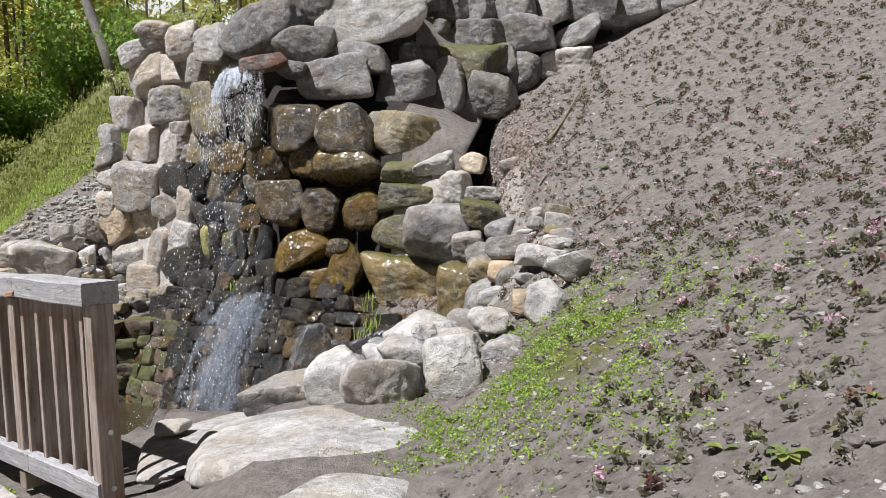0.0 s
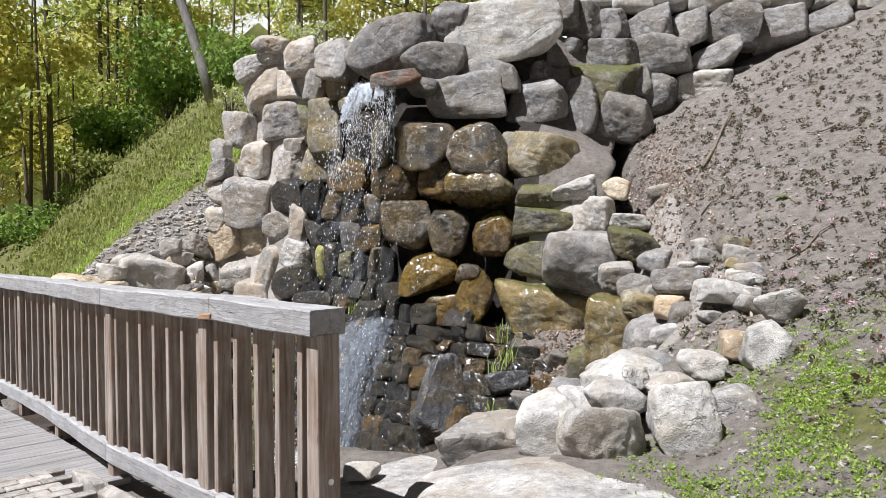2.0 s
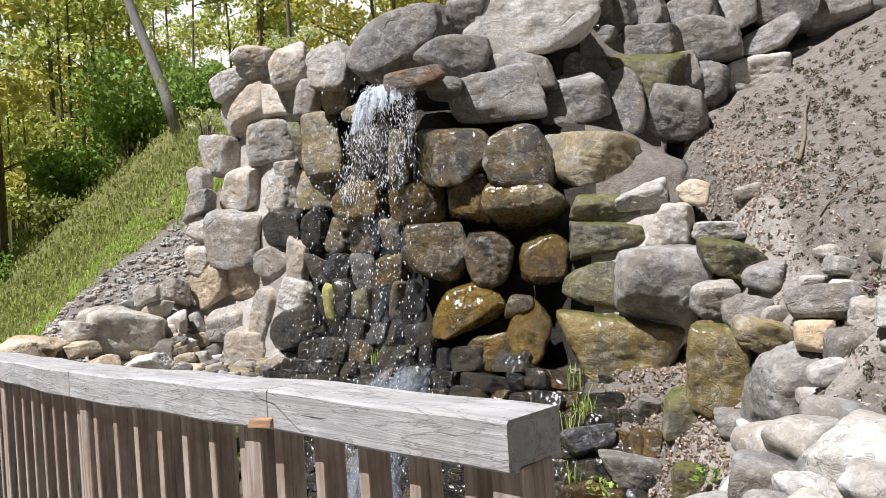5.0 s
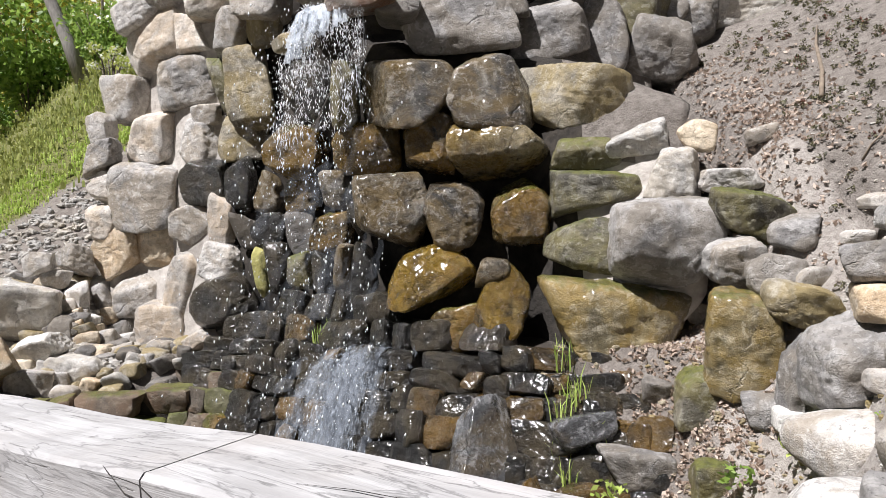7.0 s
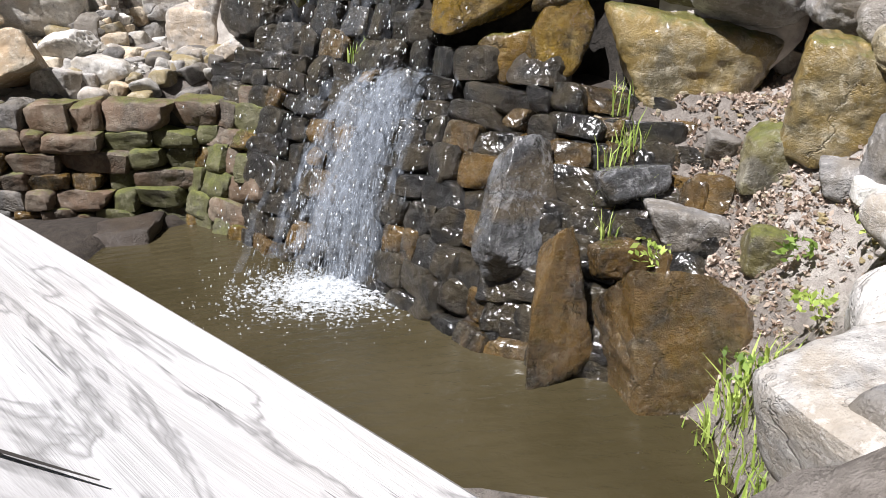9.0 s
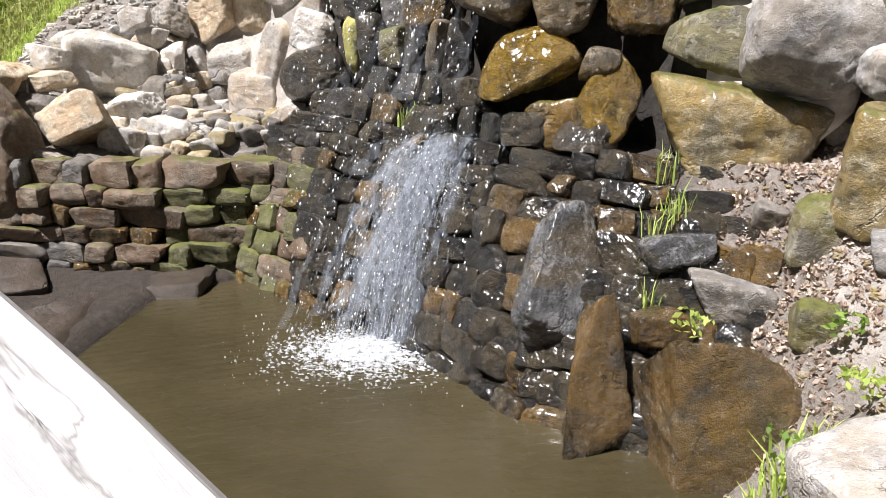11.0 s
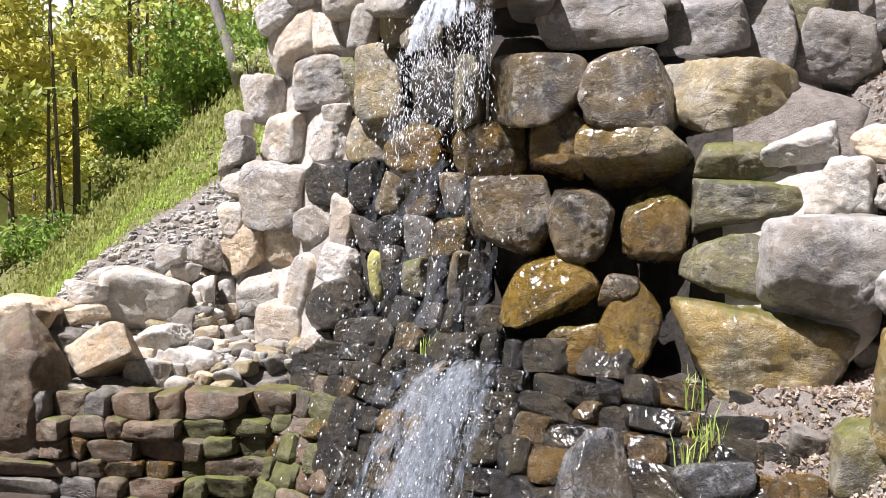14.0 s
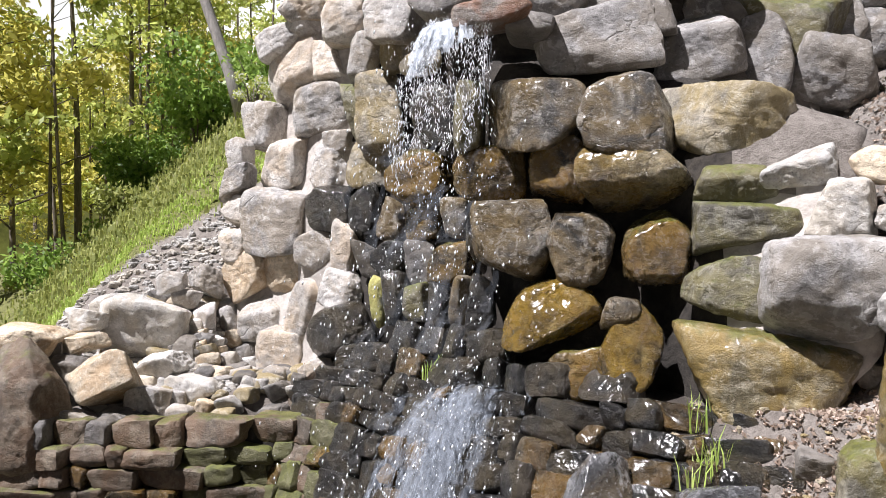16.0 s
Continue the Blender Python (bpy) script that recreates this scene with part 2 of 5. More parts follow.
def soil_material():
    m, n, l, b = material("ground_soil_and_grass")
    tc = n.new("ShaderNodeTexCoord")
    co = tc.outputs["Object"]
    zone = n.new("ShaderNodeAttribute")
    zone.attribute_name = "grass"
    big = noise_out(n, l, co, 0.8, 6, 0.6, 0.3)
    fine = noise_out(n, l, co, 11, 8, 0.72)
    grit = noise_out(n, l, co, 60, 4, 0.65)
    soil = ramp(n, l, big, [(0.3, (0.2, 0.17, 0.145)), (0.55, (0.285, 0.255, 0.225)), (0.75, (0.36, 0.33, 0.3))])
    soil = mixed(n, l, 0.6, soil, ramp(n, l, fine, [(0.3, (0.055, 0.046, 0.04)), (0.46, (0.24, 0.218, 0.195)), (0.7, (0.44, 0.415, 0.38))]))
    soil = mixed(n, l, math_node(n, l, "MULTIPLY", ramp(n, l, grit, [(0.6, (0, 0, 0)), (0.68, (1, 1, 1))]), 0.35), soil, (0.52, 0.48, 0.43))
    mud = n.new("ShaderNodeAttribute")
    mud.attribute_name = "mud"
    soil = mixed(n, l, mud.outputs["Fac"], soil, ramp(n, l, fine, [(0.3, (0.02, 0.016, 0.012)), (0.7, (0.08, 0.064, 0.05))]))
    lime = n.new("ShaderNodeAttribute")
    lime.attribute_name = "mortar"
    cover = ramp(n, l, math_node(n, l, "ADD", math_node(n, l, "MULTIPLY", lime.outputs["Fac"], 0.6), noise_out(n, l, co, 2.6, 5, 0.6)), [(0.85, (0, 0, 0)), (1.0, (1, 1, 1))])
    soil = mixed(n, l, cover, soil, ramp(n, l, fine, [(0.3, (0.34, 0.31, 0.28)), (0.7, (0.62, 0.585, 0.54))]))
    turf = ramp(n, l, fine, [(0.25, (0.05, 0.052, 0.018)), (0.5, (0.13, 0.135, 0.04)), (0.75, (0.24, 0.23, 0.09))])
    edge = math_node(n, l, "ADD", zone.outputs["Fac"], math_node(n, l, "MULTIPLY", noise_out(n, l, co, 2.2, 7, 0.7), 0.9))
    k = ramp(n, l, edge, [(0.82, (0, 0, 0)), (1.05, (1, 1, 1))])
    soil = mixed(n, l, 1.0, soil, (0.78, 0.765, 0.76), "MULTIPLY")
    l.new(mixed(n, l, k, soil, turf), b.inputs["Base Color"])
    b.inputs["Roughness"].default_value = 0.95
    bump(n, l, math_node(n, l, "ADD", fine, math_node(n, l, "MULTIPLY", grit, 0.4)), 0.9, 0.05, b)
    return m


def wood_material(name, low, mid, high, stain=None, veins=0.0):
    """Weathered timber, grain along the object's x axis."""
    m, n, l, b = material(name)
    tc = n.new("ShaderNodeTexCoord")
    info = n.new("ShaderNodeObjectInfo")
    mp = n.new("ShaderNodeMapping")
    mp.inputs["Scale"].default_value = (0.9, 14, 14)
    l.new(tc.outputs["Object"], mp.inputs[0])
    off = n.new("ShaderNodeCombineXYZ")
    for k in range(3):
        l.new(math_node(n, l, "MULTIPLY", info.outputs["Random"], 31.0 + 17 * k), off.inputs[k])
    l.new(off.outputs[0], mp.inputs["Location"])
    grain = noise_out(n, l, mp.outputs[0], 2.2, 7, 0.62, 0.5)
    streak = noise_out(n, l, mp.outputs[0], 7.0, 4, 0.6, 0.2)
    col = ramp(n, l, grain, [(0.3, low), (0.52, mid), (0.74, high)])
    crack = ramp(n, l, streak, [(0.3, (1, 1, 1)), (0.36, (0, 0, 0))])
    col = mixed(n, l, math_node(n, l, "MULTIPLY", crack, 0.65), col, tuple(c * 0.25 for c in low))
    if stain:
        blot = ramp(n, l, noise_out(n, l, tc.outputs["Object"], 3.0, 4, 0.6), [(0.5, (0, 0, 0)), (0.7, (1, 1, 1))])
        col = mixed(n, l, math_node(n, l, "MULTIPLY", blot, 0.6), col, stain)
    if veins:
        pull = n.new("ShaderNodeMapping")
        pull.inputs["Scale"].default_value = (2.2, 11, 11)
        l.new(tc.outputs["Object"], pull.inputs[0])
        ridge = math_node(n, l, "ABSOLUTE", math_node(n, l, "SUBTRACT", noise_out(n, l, pull.outputs[0], 1.1, 5, 0.55, 0.8), 0.5))
        vein = ramp(n, l, ridge, [(0.0, (1,) * 3), (0.016, (0,) * 3)])
        col = mixed(n, l, math_node(n, l, "MULTIPLY", vein, veins), col, tuple(c * 0.35 for c in low))
        cloud = ramp(n, l, noise_out(n, l, tc.outputs["Object"], 7, 5, 0.65), [(0.42, (1,) * 3), (0.6, (0,) * 3)])
        col = mixed(n, l, math_node(n, l, "MULTIPLY", cloud, veins * 0.6), col, tuple(c * 0.8 for c in low))
    l.new(col, b.inputs["Base Color"])
    b.inputs["Roughness"].default_value = 0.82
    h = math_node(n, l, "SUBTRACT", grain, math_node(n, l, "MULTIPLY", crack, 0.5))
    bump(n, l, h, 0.5, 0.012, b)
    return m


def leaf_material(name, dark, light, gloss=0.5, through=0.45):
    m, n, l, b = material(name)
    geo = n.new("ShaderNodeNewGeometry")
    col = ramp(n, l, geo.outputs["Random Per Island"], [(0.0, dark), (1.0, light)])
    l.new(col, b.inputs["Base Color"])
    b.inputs["Roughness"].default_value = gloss
    t = n.new("ShaderNodeBsdfTranslucent")
    l.new(mixed(n, l, 0.5, col, tuple(min(1, c * 1.6) for c in light)), t.inputs["Color"])
    mix = n.new("ShaderNodeMixShader")
    mix.inputs[0].default_value = through
    l.new(b.outputs[0], mix.inputs[1])
    l.new(t.outputs[0], mix.inputs[2])
    l.new(mix.outputs[0], n["Material Output"].inputs["Surface"])
    return m


def bark_material(name, low, high):
    m, n, l, b = material(name)
    tc = n.new("ShaderNodeTexCoord")
    mp = n.new("ShaderNodeMapping")
    mp.inputs["Scale"].default_value = (6, 6, 1.2)
    l.new(tc.outputs["Object"], mp.inputs[0])
    f = noise_out(n, l, mp.outputs[0], 3, 7, 0.7, 0.3)
    l.new(ramp(n, l, f, [(0.3, low), (0.7, high)]), b.inputs["Base Color"])
    b.inputs["Roughness"].default_value = 0.92
    bump(n, l, f, 0.8, 0.03, b)
    return m


def pool_material():
    m, n, l, b = material("murky_pool_water")
    tc = n.new("ShaderNodeTexCoord")
    co = tc.outputs["Object"]
    f = noise_out(n, l, co, 0.7, 4, 0.6)
    l.new(ramp(n, l, f, [(0.3, (0.032, 0.026, 0.012)), (0.7, (0.055, 0.045, 0.024))]), b.inputs["Base Color"])
    b.inputs["Roughness"].default_value, b.inputs["IOR"].default_value = 0.06, 1.33
    wave = n.new("ShaderNodeTexWave")
    wave.wave_type, wave.rings_direction = "RINGS", "SPHERICAL"
    wave.inputs["Scale"].default_value, wave.inputs["Distortion"].default_value = 2.6, 2.5
    wave.inputs["Detail"].default_value = 3
    l.new(co, wave.inputs["Vector"])
    mp = n.new("ShaderNodeMapping")
    mp.inputs["Scale"].default_value = (5, 9, 1)
    l.new(co, mp.inputs[0])
    h = math_node(n, l, "ADD", math_node(n, l, "MULTIPLY", wave.outputs["Fac"], 0.25), noise_out(n, l, mp.outputs[0], 1.4, 4, 0.6, 0.6))
    bump(n, l, h, 0.35, 0.03, b)
    return m


def foam_material(name, colour, alpha, rough=0.25):
    m, n, l, b = material(name)
    b.inputs["Base Color"].default_value = (*colour, 1)
    b.inputs["Roughness"].default_value = rough
    b.inputs["IOR"].default_value = 1.33
    t = n.new("ShaderNodeBsdfTransparent")
    mix = n.new("ShaderNodeMixShader")
    tc = n.new("ShaderNodeTexCoord")
    mp = n.new("ShaderNodeMapping")
    mp.inputs["Scale"].default_value = (9, 9, 2.2)
    l.new(tc.outputs["Object"], mp.inputs[0])
    f = noise_out(n, l, mp.outputs[0], 2.2, 5, 0.65, 0.4)
    l.new(ramp(n, l, f, [(0.32, (alpha * 0.25,) * 3), (0.68, (min(1, alpha * 1.6),) * 3)]), mix.inputs[0])
    l.new(t.outputs[0], mix.inputs[1])
    l.new(b.outputs[0], mix.inputs[2])
    l.new(mix.outputs[0], n["Material Output"].inputs["Surface"])
    return m


def plain(name, colour, rough=0.7, metal=0.0, var=0.25, scale=12):
    m, n, l, b = material(name)
    tc = n.new("ShaderNodeTexCoord")
    f = noise_out(n, l, tc.outputs["Object"], scale, 5, 0.65)
    l.new(ramp(n, l, f, [(0.3, tuple(c * (1 - var) for c in colour)), (0.7, tuple(min(1, c * (1 + var)) for c in colour))]), b.inputs["Base Color"])
    b.inputs["Roughness"].default_value, b.inputs["Metallic"].default_value = rough, metal
    bump(n, l, f, 0.3, 0.01, b)
    return m


MORTAR, SOIL = mortar_material("pale_mortar", (0.32, 0.29, 0.26), (0.56, 0.53, 0.49), 0.35), soil_material()
# damp mortar, darkened further so the deep gaps' shade sits in its colour
DARK_MORTAR = mortar_material("damp_gap_shade_mortar", (0.012, 0.01, 0.008), (0.055, 0.046, 0.036), 0.6)
RAIL_WOOD = wood_material("weathered_grey_rail", (0.31, 0.305, 0.305), (0.42, 0.418, 0.422), (0.52, 0.52, 0.53), (0.37, 0.345, 0.33), 0.7)
SLAT_WOOD = wood_material("weathered_slat", (0.17, 0.135, 0.11), (0.35, 0.29, 0.245), (0.5, 0.455, 0.415), (0.2, 0.1, 0.05))
DECK_WOOD = wood_material("weathered_deck", (0.15, 0.143, 0.14), (0.27, 0.262, 0.258), (0.4, 0.392, 0.39))
CRACK = plain("crack_shadow", (0.02, 0.017, 0.015), 0.95)
FRESH_WOOD = wood_material("fresh_split_wood", (0.16, 0.09, 0.05), (0.34, 0.2, 0.11), (0.46, 0.31, 0.2))
BARK, PALE_BARK = bark_material("dark_bark", (0.08, 0.066, 0.054), (0.22, 0.185, 0.15)), bark_material("pale_bark", (0.16, 0.15, 0.14), (0.36, 0.34, 0.32))
SPRING_LEAF = leaf_material("spring_leaf", (0.19, 0.25, 0.05), (0.5, 0.54, 0.16), 0.5, 0.5)
YELLOW_LEAF = leaf_material("yellow_green_leaf", (0.32, 0.31, 0.06), (0.64, 0.59, 0.17), 0.5, 0.5)
GREEN_LEAF = leaf_material("green_shrub_leaf", (0.08, 0.16, 0.03), (0.28, 0.4, 0.09))
GRASS = leaf_material("grass_blade", (0.24, 0.36, 0.06), (0.53, 0.64, 0.18), 0.6, 0.4)
WEED = leaf_material("weed_leaf", (0.14, 0.25, 0.03), (0.42, 0.54, 0.12), 0.55, 0.35)
BROAD_LEAF = leaf_material("broad_plant_leaf", (0.09, 0.16, 0.08), (0.34, 0.38, 0.1), 0.45, 0.3)
DRY_GRASS = leaf_material("dry_grass_blade", (0.13, 0.17, 0.045), (0.4, 0.42, 0.14), 0.7, 0.35)
SEEDLING = leaf_material("dark_seedling_leaf", (0.03, 0.032, 0.022), (0.17, 0.16, 0.085), 0.6, 0.25)
RED_LEAF = leaf_material("red_seedling_leaf", (0.09, 0.035, 0.03), (0.2, 0.1, 0.07), 0.6, 0.25)
LITTER = leaf_material("dead_leaf", (0.14, 0.09, 0.06), (0.6, 0.5, 0.42), 0.7, 0.2)
PETAL = leaf_material("pink_white_petal", (0.55, 0.26, 0.36), (0.78, 0.58, 0.64), 0.6, 0.3)
YELLOW_PETAL = leaf_material("yellow_petal", (0.75, 0.55, 0.03), (0.85, 0.68, 0.05), 0.5, 0.3)
WHITE_BLOSSOM = leaf_material("white_blossom", (0.6, 0.62, 0.5), (0.8, 0.8, 0.74), 0.6, 0.3)
POOL = pool_material()
FALL = foam_material("falling_water", (0.8, 0.87, 0.95), 0.42)
MIST = foam_material("splash_water", (0.6, 0.67, 0.77), 0.09)
SPRAY = foam_material("spray_water", (0.72, 0.8, 0.9), 0.21)
THIN_MIST = foam_material("thin_mist", (0.62, 0.68, 0.76), 0.03)
DROP = plain("water_drop", (0.85, 0.88, 0.92), 0.08, 0, 0.05)
FOAM = foam_material("pool_foam", (0.8, 0.84, 0.87), 0.34, 0.5)
BOLT = plain("zinc_bolt", (0.5, 0.5, 0.5), 0.4, 0.9)
PAVER = stone_material("paving_brick", (0.27, 0.25, 0.23), (0.4, 0.375, 0.345), (0.52, 0.49, 0.46), (0.3, 0.25, 0.2), 0.3)
TWIG = plain("dry_twig", (0.2, 0.16, 0.12), 0.9)


# ---- builders ----
def mesh_object(name, verts, faces, mat, parent=None, label="", smooth=True):
    me = bpy.data.meshes.new(name)
    me.from_pydata([tuple(v) for v in verts], [], faces)
    me.materials.append(mat)
    if smooth:
        me.shade_smooth()
    me.update()
    ob = new(name, me)
    if parent:
        ob.parent = parent
    if label:
        ob["label"] = label
    return ob


def part(name, bm, mat, parent=None, label="", smooth=False):
    me = bpy.data.meshes.new(name)
    bm.to_mesh(me)
    bm.free()
    me.materials.append(mat)
    if smooth:
        me.shade_smooth()
    ob = new(name, me)
    if parent:
        ob.parent = parent
    if label:
        ob["label"] = label
    return ob


def cube_shell(cuts):
    """Points and quads of a cube's skin, each side cut into a grid."""
    index, pts, quads = {}, [], []

    def vid(p):
        key = tuple(round(c * cuts) for c in p)
        if key not in index:
            index[key] = len(pts)
            pts.append(p)
        return index[key]
    g = [-1 + 2 * i / cuts for i in range(cuts + 1)]
    for axis in range(3):
        for side in (-1, 1):
            for i in range(cuts):
                for j in range(cuts):
                    q = []
                    for a, b in ((i, j), (i + 1, j), (i + 1, j + 1), (i, j + 1)):
                        p = [0, 0, 0]
                        p[axis], p[(axis + 1) % 3], p[(axis + 2) % 3] = side, g[a], g[b]
                        q.append(vid(tuple(p)))
                    quads.append(q if side > 0 else q[::-1])
    return np.array(pts), quads


SHELL = {n: cube_shell(n) for n in (3, 5, 7, 10, 12, 18, 26)}


def rock_points(w, d, h, rng, cuts, boxy=4.2, chips=11, rough=0.05, bite=0.7):
    """A block about w x d x h bounded by skewed flats, with edges and corners struck off, worn round and pitted."""
    p, quads = SHELL[cuts]
    p = np.tan(p * 0.75) / math.tan(0.75)
    way = p / np.linalg.norm(p, axis=1, keepdims=True)
    flats, skew = [], 0.2 if cuts > 12 else 0.1
    for axis in range(3):
        for side in (-1, 1):
            n = np.array([rng.gauss(0, skew), rng.gauss(0, skew), rng.gauss(0, skew)])
            n[axis] = side
            flats.append((n / np.linalg.norm(n), rng.uniform(0.93, 1.04)))
    for _ in range(chips):
        n = np.array([rng.choice((-1, 1)) * rng.uniform(0.35, 1), -rng.uniform(0.2, 1) if rng.random() < 0.75 else rng.uniform(0.2, 1), rng.choice((-1, 1)) * rng.uniform(0.35, 1)])
        if rng.random() < 0.6:
            n[rng.choice((0, 1, 1, 2))] *= 0.12
        flats.append((n / np.linalg.norm(n), np.abs(n).sum() / np.linalg.norm(n) * rng.uniform(bite, 0.97)))
    power = 2.6 * boxy
    unit = way * sum((np.clip(way @ n, 0, None) / reach) ** power for n, reach in flats)[:, None] ** (-1 / power)
    size = np.array([w, d, h]) / 2
    mid = (unit.max(0) + unit.min(0)) / 2
    out = (unit - mid) * size / np.maximum((unit.max(0) - unit.min(0)) / 2, 1e-6)
    s, off = max(0.25, (w + h) / 2), Vector((rng.uniform(0, 99), rng.uniform(0, 99), rng.uniform(0, 99)))
    if cuts > 3:
        lay = Vector((rng.gauss(0, 0.25), rng.gauss(0, 0.25), 1)).normalized()
        for i, v in enumerate(out):
            q = Vector(v)
            k = noise.noise(q * (1.7 / s) + off) * 0.55 + noise.noise(q * (5.0 / s) + off) * 0.35
            if cuts > 5:
                k += 0.4 * (0.3 - abs(noise.noise(q * (4.2 / s) - off))) + noise.noise(q * (12 / s) + off) * 0.22
            if cuts > 12:
                bed = q + lay * q.dot(lay) * 2.5
                k += 1.5 * min(0.0, abs(noise.noise(bed * (2.6 / s) + off * 2)) - 0.1) + 0.2 * noise.noise(q * 21 + off)
            out[i] = v + np.array(q.normalized()) * k * rough * s
    return out, quads


def rock(name, x, y, z, w, h, kind, depth=None, yaw=0.0, parent=None, cuts=12, seed=0, tilt=0.0, boxy=4.2, rough=0.05, lean=0.0, chips=11, taper=0.0, bite=0.7):
    rng = random.Random(int(seed * 7919 + 13))
    pts, quads = rock_points(w, depth or max(0.4, 0.85 * w), h, rng, cuts, boxy, chips, rough, bite)
    if taper:
        pts[:, :2] *= 1 - taper * (pts[:, 2:3] / h + 0.5)
    ob = mesh_object(name, pts, quads, STONE[kind] if isinstance(kind, str) else kind, parent)
    ob.data.set_sharp_from_angle(angle=radians(38))
    ob.matrix_basis = pose(x, y, z, lean, tilt, yaw)
    return ob


def blob_leaves(name, centres, radius, count, size, mat, parent, rng, flat_z=0.7):
    """Many small bent leaf blades gathered in clumps round the centres."""
    n = len(centres) * count
    c = np.repeat(np.array(centres), count, 0)
    rad = np.repeat(np.array(radius), count)[:, None]
    dirs = rng.normal(size=(n, 3))
    dirs /= np.linalg.norm(dirs, axis=1, keepdims=True)
    pos = c + dirs * rad * rng.uniform(0.15, 1, (n, 1)) ** 0.5 * np.array([1, 1, flat_z])
    a = rng.normal(size=(n, 3))
    a /= np.linalg.norm(a, axis=1, keepdims=True)
    b = np.cross(a, rng.normal(size=(n, 3)))
    b /= np.linalg.norm(b, axis=1, keepdims=True)
    s = size * rng.uniform(0.6, 1.4, (n, 1))
    v = np.stack([pos - a * s, pos + b * s * 0.5, pos + a * s, pos - b * s * 0.5], 1).reshape(-1, 3)
    f = np.arange(n * 4).reshape(-1, 4).tolist()
    return mesh_object(name, v.tolist(), f, mat, parent, smooth=False)


def blades(name, spots, heights, mat, rng, per=6, width=0.012, parent=None, spread=0.06):
    """Tufts of curved, tapering blades on the given spots."""
    p = np.repeat(np.array(spots), per, 0)
    n = len(p)
    hh = np.repeat(np.array(heights), per)[:, None] * rng.uniform(0.5, 1.15, (n, 1))
    ang = rng.uniform(0, 2 * math.pi, n)
    out = np.stack([np.cos(ang), np.sin(ang), np.zeros(n)], 1)
    side = np.stack([-np.sin(ang), np.cos(ang), np.zeros(n)], 1) * width * rng.uniform(0.6, 1.3, (n, 1))
    p = p + rng.normal(0, spread, (n, 3)) * np.array([1, 1, 0])
    up = np.array([0, 0, 1.0])
    bend = rng.uniform(0.15, 0.7, (n, 1))
    mid, tip = p + up * hh * 0.55 + out * hh * bend * 0.3, p + up * hh * (1 - 0.25 * bend) + out * hh * bend
    base = p - up * 0.03
    v = np.stack([base - side, base + side, mid + side * 0.8, mid - side * 0.8, tip], 1).reshape(-1, 3)
    i = np.arange(n)[:, None] * 5
    f = (i + np.array([[0, 1, 2, 3]])).tolist() + (i + np.array([[3, 2, 4]])).tolist()
    return mesh_object(name, v.tolist(), f, mat, parent, smooth=False)


def tube(bm, pts, radii, sides=7):
    rings = []
    for k, (p, r) in enumerate(zip(pts, radii)):
        t = (Vector(pts[min(k + 1, len(pts) - 1)]) - Vector(pts[max(k - 1, 0)])).normalized()
        a = t.orthogonal().normalized()
        b = t.cross(a)
        rings.append([bm.verts.new(Vector(p) + (a * math.cos(s * 2 * math.pi / sides) + b * math.sin(s * 2 * math.pi / sides)) * r) for s in range(sides)])
    for r0, r1 in zip(rings, rings[1:]):
        for s in range(sides):
            bm.faces.new((r0[s], r0[(s + 1) % sides], r1[(s + 1) % sides], r1[s]))
    bm.faces.new(rings[0][::-1])
    bm.faces.new(rings[-1])


def block(bm, size, at=(0, 0, 0), bevel=0.006, jitter=0.0, rng=None):
    """A bevelled block of that size round a point."""
    made = bmesh.ops.create_cube(bm, size=1)["verts"]
    for v in made:
        v.co = Vector((v.co.x * size[0] + at[0], v.co.y * size[1] + at[1], v.co.z * size[2] + at[2]))
        if rng:
            v.co += Vector((rng.uniform(-1, 1), rng.uniform(-1, 1), rng.uniform(-1, 1))) * jitter
    if bevel:
        edges = {e for v in made for e in v.link_edges}
        bmesh.ops.bevel(bm, geom=list(edges), offset=bevel, segments=2, profile=0.6, affect="EDGES")


# ---- the ground ----
WATER = -1.65
POOL_EDGE = [(-5.8, 10.1), (-5.75, 11.45), (-5.05, 12.2), (-4.05, 11.45), (-2.77, 10.35), (-2.11, 9.65), (-1.6, 9.23),
             (-1.05, 8.98), (-0.72, 8.55), (-0.8, 7.4), (-1.4, 6.8), (-3.3, 6.9), (-5.3, 7.6), (-6.2, 8.8)]


def pool_gap(x, y):
    """Distance to the pool's edge; below zero inside."""
    best, inside = np.full(x.shape, 1e9), np.zeros(x.shape, bool)
    n = len(POOL_EDGE)
    for i in range(n):
        (ax, ay), (bx, by) = POOL_EDGE[i], POOL_EDGE[(i + 1) % n]
        t = np.clip(((x - ax) * (bx - ax) + (y - ay) * (by - ay)) / ((bx - ax) ** 2 + (by - ay) ** 2), 0, 1)
        best = np.minimum(best, np.hypot(x - ax - t * (bx - ax), y - ay - t * (by - ay)))
        cross = (ay > y) != (by > y)
        inside ^= cross & (x < (bx - ax) * (y - ay) / (by - ay + 1e-12) + ax)
    return np.where(inside, -best, best)


def smooth(t):
    t = np.clip(t, 0, 1)
    return t * t * (3 - 2 * t)


